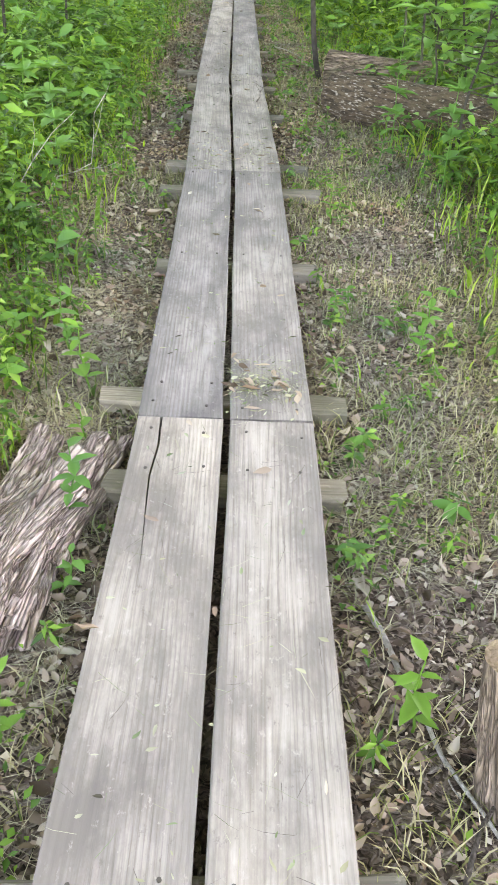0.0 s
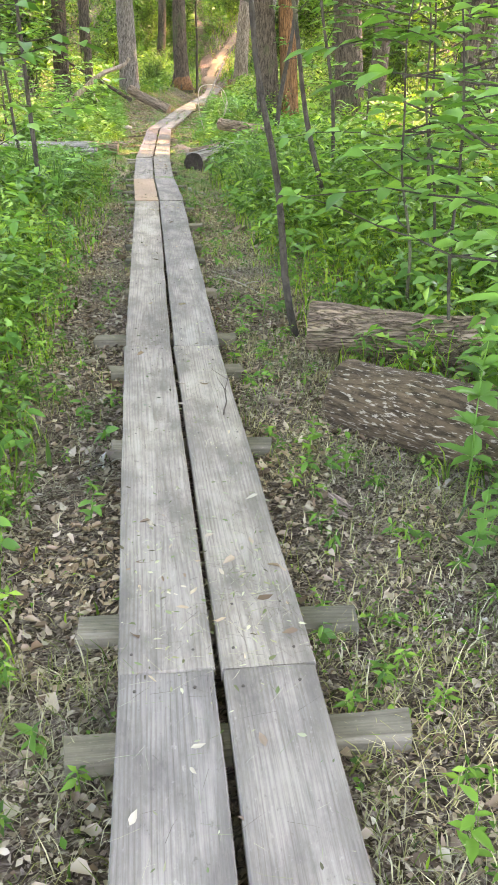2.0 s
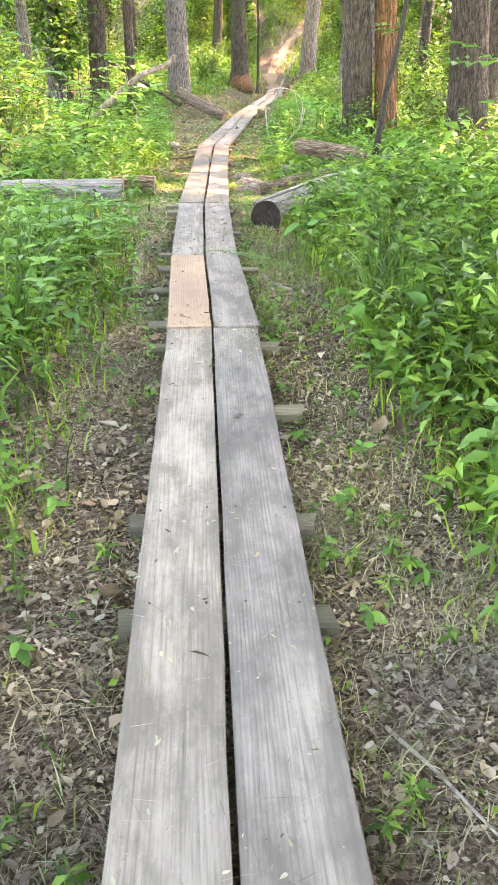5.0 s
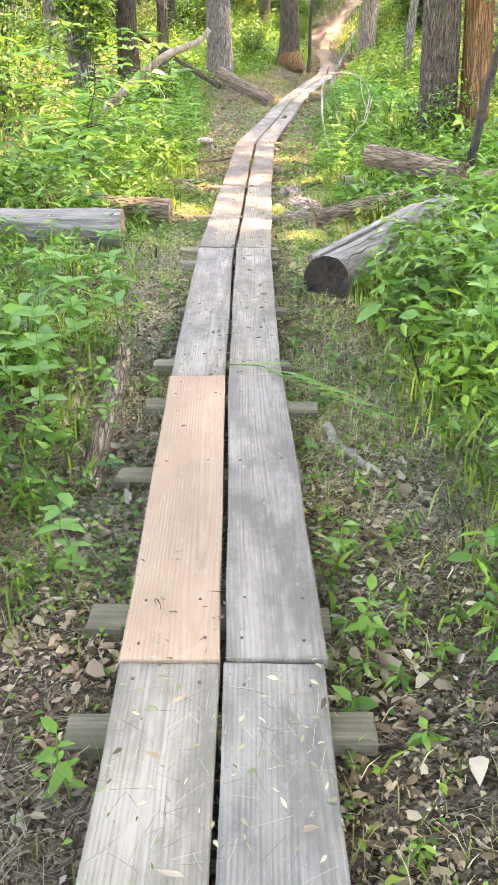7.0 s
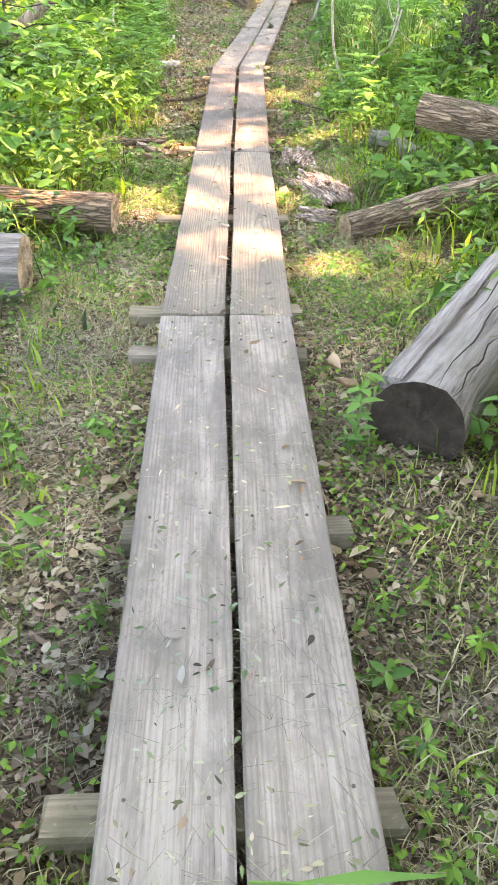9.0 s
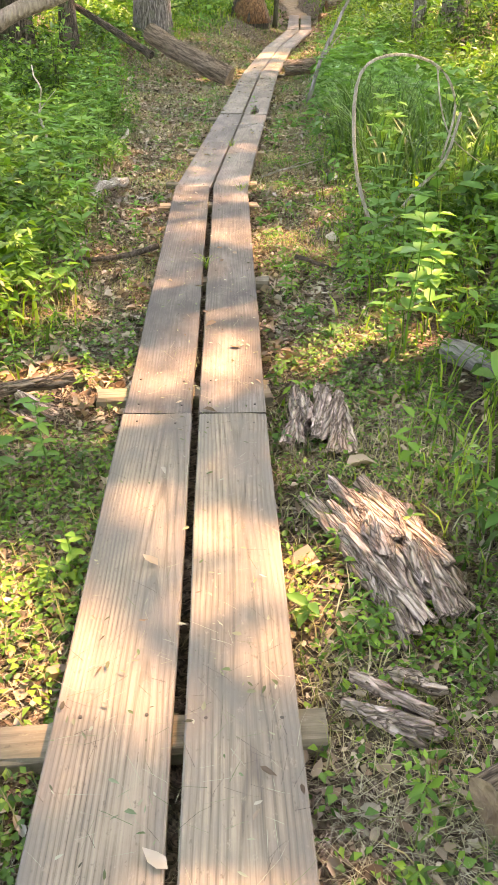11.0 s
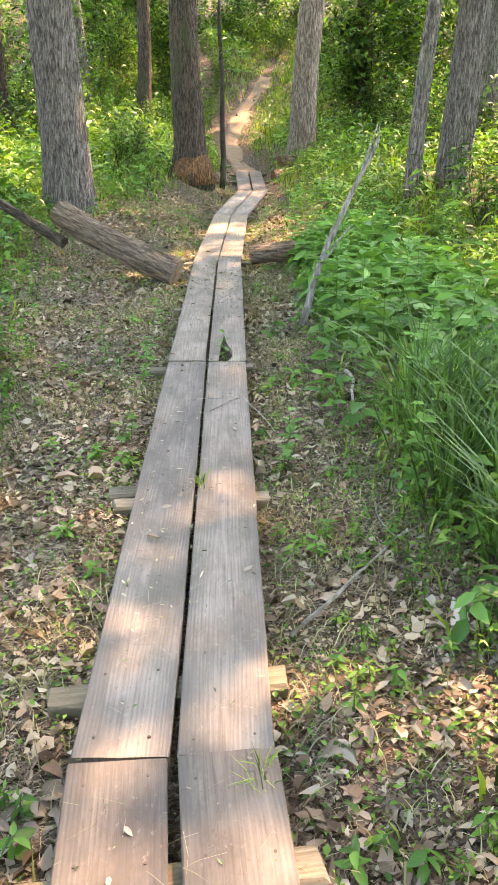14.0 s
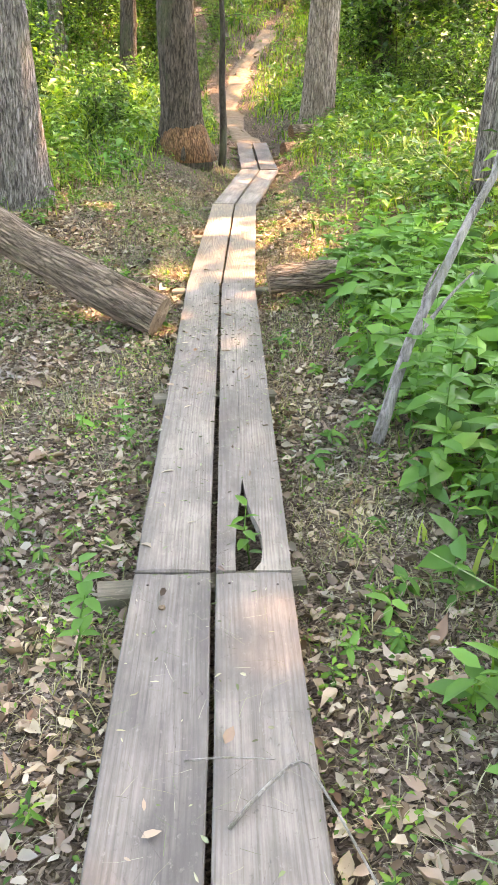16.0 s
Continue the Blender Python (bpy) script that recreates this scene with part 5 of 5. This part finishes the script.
branch("fallen_branch", "thin bent stick on bare soil", (0.42, 0.6, 0.02), (0.75, 1.15, 0.05), 0.012, M_TWIG_DARK, 10, 0.03, 2)
branch("fallen_branch", "thin pale stick on litter", (0.3, 9.3, 0.03), (0.62, 8.7, 0.03), 0.012, M_TWIG, 11, 0.03, 1)
branch("fallen_branch", "dark twig on the planks", (0.12, 6.35, 0.115), (0.2, 6.85, 0.125), 0.008, M_TWIG_DARK, 13, 0.02, 3)
def smooth(points, n):
    """A curve of n points eased through the given ones."""
    p = np.array(points)
    t = np.linspace(0, len(p) - 1.001, n)
    k = t.astype(int)
    u = (t - k)[:, None]
    a, b_, c, d = p[np.maximum(k - 1, 0)], p[k], p[k + 1], p[np.minimum(k + 2, len(p) - 1)]
    return 0.5 * (2 * b_ + (c - a) * u + (2 * a - 5 * b_ + 4 * c - d) * u ** 2 + (3 * b_ - a - 3 * c + d) * u ** 3)


limb = thing("broken_limb", "lichen-grey broken limb propped in the undergrowth", "branch", m=pose(-2.9, 22.7, gz(-2.9, 22.7) + 0.03))
q = smooth([(0, 0, -0.05), (0.42, -0.06, 0.32), (0.8, -0.1, 0.6), (1.2, -0.15, 0.92), (1.6, -0.2, 1.2), (1.98, -0.2, 1.34), (2.1, -0.2, 1.42), (2.18, -0.2, 1.52)], 34)
v, f = tube([tuple(p) for p in q], [0.07 - 0.0011 * i for i in range(34)], 14, 0.07, 5, ridge=0.05, ridges=5)
part("stem", make_mesh("stem", v, f, M_LOG_LIMB, True), limb)
for name_, pts_, d in (("twig", [(1.78, -0.2, 1.26), (1.84, -0.22, 1.36), (1.86, -0.24, 1.46)], 0.03), ("twig", [(1.3, -0.15, 0.98), (1.36, -0.3, 1.16), (1.34, -0.4, 1.3)], 0.02)):
    q = smooth(pts_, 8)
    v, f = tube([tuple(p) for p in q], [d / 2 * (1 - 0.09 * i) for i in range(8)], 6, 0.06, 3)
    part(name_, make_mesh(name_, v, f, M_LOG_LIMB, True), limb)
vine = thing("dead_vine", "bleached dead vine arching over the undergrowth", "vine", m=pose(1.02, 22.3, -0.02))
for name_, pts_, d in (("stem", [(0, 0, 0), (-0.17, 0.03, 0.45), (-0.2, 0.05, 0.98), (0.0, 0.1, 1.12), (0.3, 0.12, 1.06), (0.44, 0.1, 0.84), (0.38, 0.05, 0.52)], 0.026), ("branch", [(0.0, 0, 0.02), (0.06, -0.02, 0.12), (0.24, 0, 0.35), (0.4, 0.04, 0.52), (0.47, 0.06, 0.8)], 0.032), ("tendril", [(0.3, 0.12, 1.06), (0.36, 0.1, 0.8), (0.5, 0.2, 0.6), (0.8, 0.3, 0.4)], 0.012)):
    q = smooth(pts_, 26)
    v, f = tube([tuple(p) for p in q], [d / 2 * (1 - 0.018 * i) for i in range(26)], 6, 0.06, 3)
    part(name_, make_mesh(name_, v, f, M_TWIG, True), vine)
branch("dead_vine", "dead arching bramble stem in the grass", (-1.1, 3.6, 0.05), (-0.75, 4.6, 0.5), 0.012, M_TWIG, 40, 0.15, 4, "vine")
branch("dead_vine", "tangle of dead stems in the grass", (-1.3, 3.8, 0.05), (-0.8, 4.0, 0.55), 0.01, M_TWIG, 41, 0.2, 5, "vine")


# ---- leafy plants by the walk ----
def leafy_plant(seed, height, n_leaf, leaf, mat):
    r = random.Random(seed)
    g = np.random.default_rng(seed)
    top = (r.uniform(-0.06, 0.06), r.uniform(-0.06, 0.06), height)
    st = bend((0, 0, -0.02), top, 6, 0.02, seed)
    v, f = tube(st, [0.004 - 0.0004 * i for i in range(7)], 5)
    t = thing("leafy_plant", "small broad-leaved green plant in the litter", "plant", "leafy plants")
    part("stem", make_mesh("stem", v, f, mat), t)
    for k in range(n_leaf):
        h = 0.4 + 0.6 * k / max(1, n_leaf - 1)
        p = st[min(6, int(h * 6))]
        a = k * 2.4 + seed
        L = leaf * r.uniform(0.75, 1.2) * (1.1 - 0.35 * h)
        v, f = ovate(np.array([list(p)]), np.array([[math.cos(a), math.sin(a), r.uniform(-0.15, 0.45)]]), np.array([[0.05, 0.05, 1.0]]), np.array([L]), np.array([L * r.uniform(0.45, 0.6)]))
        part("leaf", make_mesh("leaf", v, f, mat, True), t)
    return t


plants = [leafy_plant(500 + k, [0.12, 0.2, 0.3, 0.16, 0.62, 0.85][k], [8, 10, 14, 7, 24, 30][k], [0.06, 0.07, 0.085, 0.055, 0.13, 0.14][k], [M_BROAD, M_HERB, M_BROAD, M_HERB, M_BROAD, M_BROAD][k]) for k in range(6)]
spots = [(-0.42, 1.35, 2), (-0.47, 0.95, 1), (-0.45, 1.62, 1), (-0.5, 2.35, 1), (-0.42, 2.0, 0), (-0.62, 2.6, 2), (0.42, 1.0, 1), (0.40, 0.6, 0), (0.78, 1.55, 1), (0.5, 4.05, 0), (0.45, 3.1, 0), (0.72, 2.6, 2), (0.62, 5.9, 1), (0.5, 6.1, 0), (0.9, 5.2, 2),
         (-0.5, 5.6, 0), (-0.55, 6.6, 0), (0.42, 7.9, 0), (-0.5, 8.3, 1), (0.55, 8.3, 0), (-0.5, 12.0, 1), (-0.52, 11.5, 0), (0.25, 12.5, 1), (0.2, 12.9, 0), (-0.66, 12.85, 1), (0.2, 16.0, 1), (0.35, 14.6, 1), (-0.75, 13.9, 1), (0.3, 17.5, 0), (0.6, 19.5, 0),
         (-0.55, 19.0, 1), (-0.7, 19.6, 2), (0.75, 20.6, 2), (0.9, 20.9, 2), (0.7, 21.3, 2), (0.35, 21.9, 1), (0.3, 21.3, 1), (0.85, 22.4, 2), (-0.6, 22.4, 1), (0.6, 24.6, 0), (0.55, 25.4, 1), (-0.2, 26.0, 1), (0.85, 26.2, 2), (1.05, 26.9, 2), (1.2, 27.2, 2), (1.15, 27.7, 2), (1.35, 27.5, 2), (1.3, 28.3, 2), (1.0, 26.5, 1), (1.45, 28.7, 2), (0.48, 27.35, 0), (-0.15, 26.9, 1), (-0.4, 27.6, 0), (0.05, 28.4, 1)]
spots += [(x, y, 4) for x, y in ((0.95, 20.7), (1.2, 20.3), (0.8, 21.4), (1.1, 21.6), (1.35, 26.9), (1.1, 27.3), (1.55, 27.6), (1.4, 28.2), (1.25, 26.4), (1.7, 28.6), (1.15, 25.8), (1.5, 26.1), (-1.0, 4.4), (-1.15, 3.2), (-0.95, 1.9), (-1.0, 6.2), (1.2, 4.6), (1.05, 5.6), (1.15, 2.2), (-1.1, 12.1), (-1.2, 13.4), (-1.0, 14.6), (-1.3, 15.6), (1.0, 9.2), (1.15, 12.6), (0.95, 14.2), (1.2, 15.2), (-1.3, 22.6), (-1.5, 24.2), (-1.45, 19.7), (-1.7, 20.6), (1.25, 23.6), (1.4, 24.4), (1.3, 25.2), (1.1, 24.9), (1.6, 24.9), (1.25, 27.6), (1.6, 27.1), (1.45, 27.9), (1.35, 25.6), (1.8, 28.1), (1.5, 28.9), (1.2, 22.9), (-1.4, 26.4), (-1.6, 27.6), (-1.35, 23.4))]
spots += [(x, y, 5) for x, y in ((1.5, 21.2), (1.7, 26.6), (1.9, 27.8), (2.0, 29.2), (1.6, 25.2), (-1.5, 2.6), (-1.4, 5.2), (1.6, 6.0), (1.5, 3.2), (-1.6, 14.2), (-1.8, 20.0), (-2.0, 21.4), (1.5, 13.4), (1.6, 10.4), (-1.9, 17.2), (-2.3, 19.2), (-1.9, 25.2), (2.2, 30.2), (-1.9, 28.6))]
rq = random.Random(91)
for _ in range(34):
    y = rq.uniform(26.3, 31.8)
    spots.append((float(np.interp(y, *RIGHT)) + rq.uniform(0.1, 1.3), y, 4))
for _ in range(12):
    y = rq.uniform(20.2, 26.0)
    spots.append((float(np.interp(y, *RIGHT)) + rq.uniform(0.15, 0.9), y, rq.choice((2, 4))))
for _ in range(14):
    y = rq.uniform(9.5, 18.0)
    spots.append((float(np.interp(y, *LEFT)) - rq.uniform(0.1, 0.8), y, rq.choice((2, 4))))
for _ in range(16):
    y = rq.uniform(21.5, 27.5)
    spots.append((float(np.interp(y, *LEFT)) - rq.uniform(0.15, 0.9), y, 4))
rp = random.Random(77)
for k, p in enumerate(plants):
    x, y = spots[[0, 1, 5, 4, 54, 100][k]][:2]
    p.matrix_basis = pose(x, y, gz(x, y))
for k, (x, y, s) in enumerate(spots):
    if k in (0, 1, 5, 4, 54, 100) or (25.4 < y < 28.4 and 0.6 < x < 1.35 and s >= 2) or (15.4 < y < 17.4 and s >= 4 and x < -0.8):
        continue
    q = copy_thing(plants[(s + rp.randint(0, 1)) % 4 if s < 2 else s], pose(x, y, gz(x, y), 0, 0, rp.uniform(0, 360)))
    z = rp.uniform(0.8, 1.25)
    q.scale = (z, z, z)


# ---- scraps on the planks ----
def deck_z(y):
    return np.interp(y, SY, SZ)


def scraps(name, n, mat, label, kind_, size):
    clusters = [(2.24, 0.06, 1.5), (2.3, 0.12, 1), (4.95, 0.22, 2), (5.3, 0.3, 1), (7.0, 0.5, 1), (12.3, 0.5, 3), (14.6, 0.5, 2), (15.3, 0.6, 3), (16.9, 0.3, 2), (18.3, 0.3, 1), (20.2, 0.2, 0.5), (21.6, 0.6, 1), (24.6, 0.5, 1), (27.9, 0.6, 1), (29.4, 0.5, 4), (30.2, 0.3, 4)]
    wts = np.array([c[2] for c in clusters], float)
    c = rng.choice(len(clusters), n, p=wts / wts.sum())
    y = np.array([clusters[i][0] + rng.normal(0, clusters[i][1]) for i in c])
    y = np.where(rng.uniform(0, 1, n) < 0.4, rng.uniform(-0.5, 33, n), y)
    x = np.interp(y, SY, SX) + np.where((np.abs(y - 2.22) < 0.2), rng.uniform(0.0, 0.25, n), rng.uniform(-0.27, 0.27, n))
    z = deck_z(y) + 0.006
    d = flat_dirs(n)
    if kind_ == "leaf":
        s = size * rng.uniform(0.4, 1.5, n)
        up = unit(np.concatenate([rng.normal(0, 0.3, (n, 2)), np.ones((n, 1))], axis=1))
        v, f = ovate(np.stack([x, y, z + 0.003], axis=1), d, up, s, s * rng.uniform(0.2, 0.55, n), rng.uniform(-0.2, 0.15, n), rng.uniform(0.05, 0.4, n))
    else:
        v, f = blades(np.zeros((n, 3)), d, size * rng.uniform(0.3, 1.6, n), rng.uniform(0.002, 0.0042, n))
        v = v.reshape(n, 5, 3)
        along = v[:, :, 2].copy()
        curl = rng.uniform(-2.2, 2.2, n)
        side = np.stack([-d[:, 1], d[:, 0]], axis=1)
        v[:, :, :2] = v[:, :, :2] * 0.3 + d[:, None, :2] * along[:, :, None] + side[:, None, :] * (curl[:, None] * along ** 2 * 6)[:, :, None]
        v[:, :, 2] = np.abs(along) * rng.uniform(0, 0.08, n)[:, None]
        v += np.stack([x, y, z], axis=1)[:, None, :]
        v = v.reshape(-1, 3)
    stuff(name, v, f, mat, label, "debris")


scraps("dry_stalk", 5200, M_CHAFF, "dry grass stalks scattered over the planks", "blade", 0.06)
scraps("leaf_scrap", 2600, M_CHAFF, "withered leaf scraps scattered over the planks", "leaf", 0.02)
scraps("dark_twig", 1700, M_TWIG_DARK, "small dark twigs scattered over the planks", "blade", 0.07)

scraps("curled_leaf", 330, M_LITTER, "curled dead leaves lying on the planks", "leaf", 0.045)

for x_, y_, sd_ in ((-0.128, 21.66, 1), (0.128, 25.16, 2), (0.15, 23.36, 3)):
    g_ = np.random.default_rng(sd_)
    a_ = g_.uniform(0, 6.28, 26)
    v, f = blades(np.stack([g_.normal(0, 0.008, 26), g_.normal(0, 0.03, 26), np.full(26, -0.03)], axis=1), np.stack([np.cos(a_), np.sin(a_), 0 * a_], axis=1) * g_.uniform(0.5, 1.6, 26)[:, None], g_.uniform(0.05, 0.11, 26), g_.uniform(0.003, 0.006, 26))
    tuft = thing("grass_tuft", "small tuft of grass growing between the planks", "grass tuft", m=pose(x_, y_, float(deck_z(y_))))
    part("blades", make_mesh("blades", v, f, M_GRASS), tuft)

# a torn green reed lying across the joint beyond the fresh plank
reed = thing("reed_frond", "torn green reed lying across the planks", "grass stem", m=pose(0, 14.3, float(deck_z(14.3)) + 0.016))
q = smooth([(-0.2, 0.17, 0.0), (-0.05, 0.15, 0.004), (0.03, 0.05, 0.008), (0.14, -0.09, 0.012), (0.34, -0.26, 0.0), (0.55, -0.42, -0.05)], 20)
v, f = tube([tuple(p) for p in q], [0.003] * 20, 5)
part("stem", make_mesh("stem", v, f, M_BROAD), reed)
for k in (2, 6, 8, 10, 12, 14, 16):
    d = q[k + 2] - q[k]
    d = d / np.linalg.norm(d) + np.array([0.25 * (-1) ** k, 0.25 * (-1) ** k, 0.06])
    v, f = leaves(q[k:k + 1], d[None, :], np.array([[0.0, 0.0, 1.0]]), np.array([0.30]), np.array([0.026]), 0.05, 0.12)
    part("blade", make_mesh("blade", v, f, M_BROAD), reed)

# dead twig lying over the planks before the rotted hole
twig = thing("dead_twig", "pale forked dead twig lying across the planks", "twig", m=pose(0.3, 26.1, float(deck_z(26.1)) + 0.008))
for name_, pts_, d in (("stem", [(-0.04, 0.03, 0.0), (0.06, 0.12, 0.012), (0.16, 0.18, 0.02), (0.2, 0.1, 0.01), (0.26, -0.14, 0.0), (0.3, -0.3, -0.03)], 0.010), ("fork", [(-0.13, 0.24, 0.0), (-0.02, 0.23, 0.006), (0.1, 0.21, 0.004)], 0.006), ("shoot", [(0.16, 0.18, 0.02), (0.155, 0.25, 0.02), (0.16, 0.34, 0.01)], 0.005)):
    q = smooth(pts_, 16)
    v, f = tube([tuple(p) for p in q], [d / 2 * (1 - 0.03 * i) for i in range(16)], 6, 0.06, 3)
    part(name_, make_mesh(name_, v, f, M_TWIG, True), twig)
# knots, slightly raised and dark
for x, y, s in ((-0.14, 6.66, 0.028), (0.14, 27.0, 0.012), (-0.2, 6.5, 0.012), (0.12, 3.05, 0.014)):
    v, f = tube([(0, 0, -0.006), (0, 0, 0.0015), (0, 0, 0.0028)], [s, s * 0.96, s * 0.6], 14, 0.06, int(y * 10))
    part("knot", make_mesh("knot", v, f, M_CUT), boardwalk, m=pose(x, y, float(deck_z(y)) + 0.001), label="dark resinous knot in a plank")
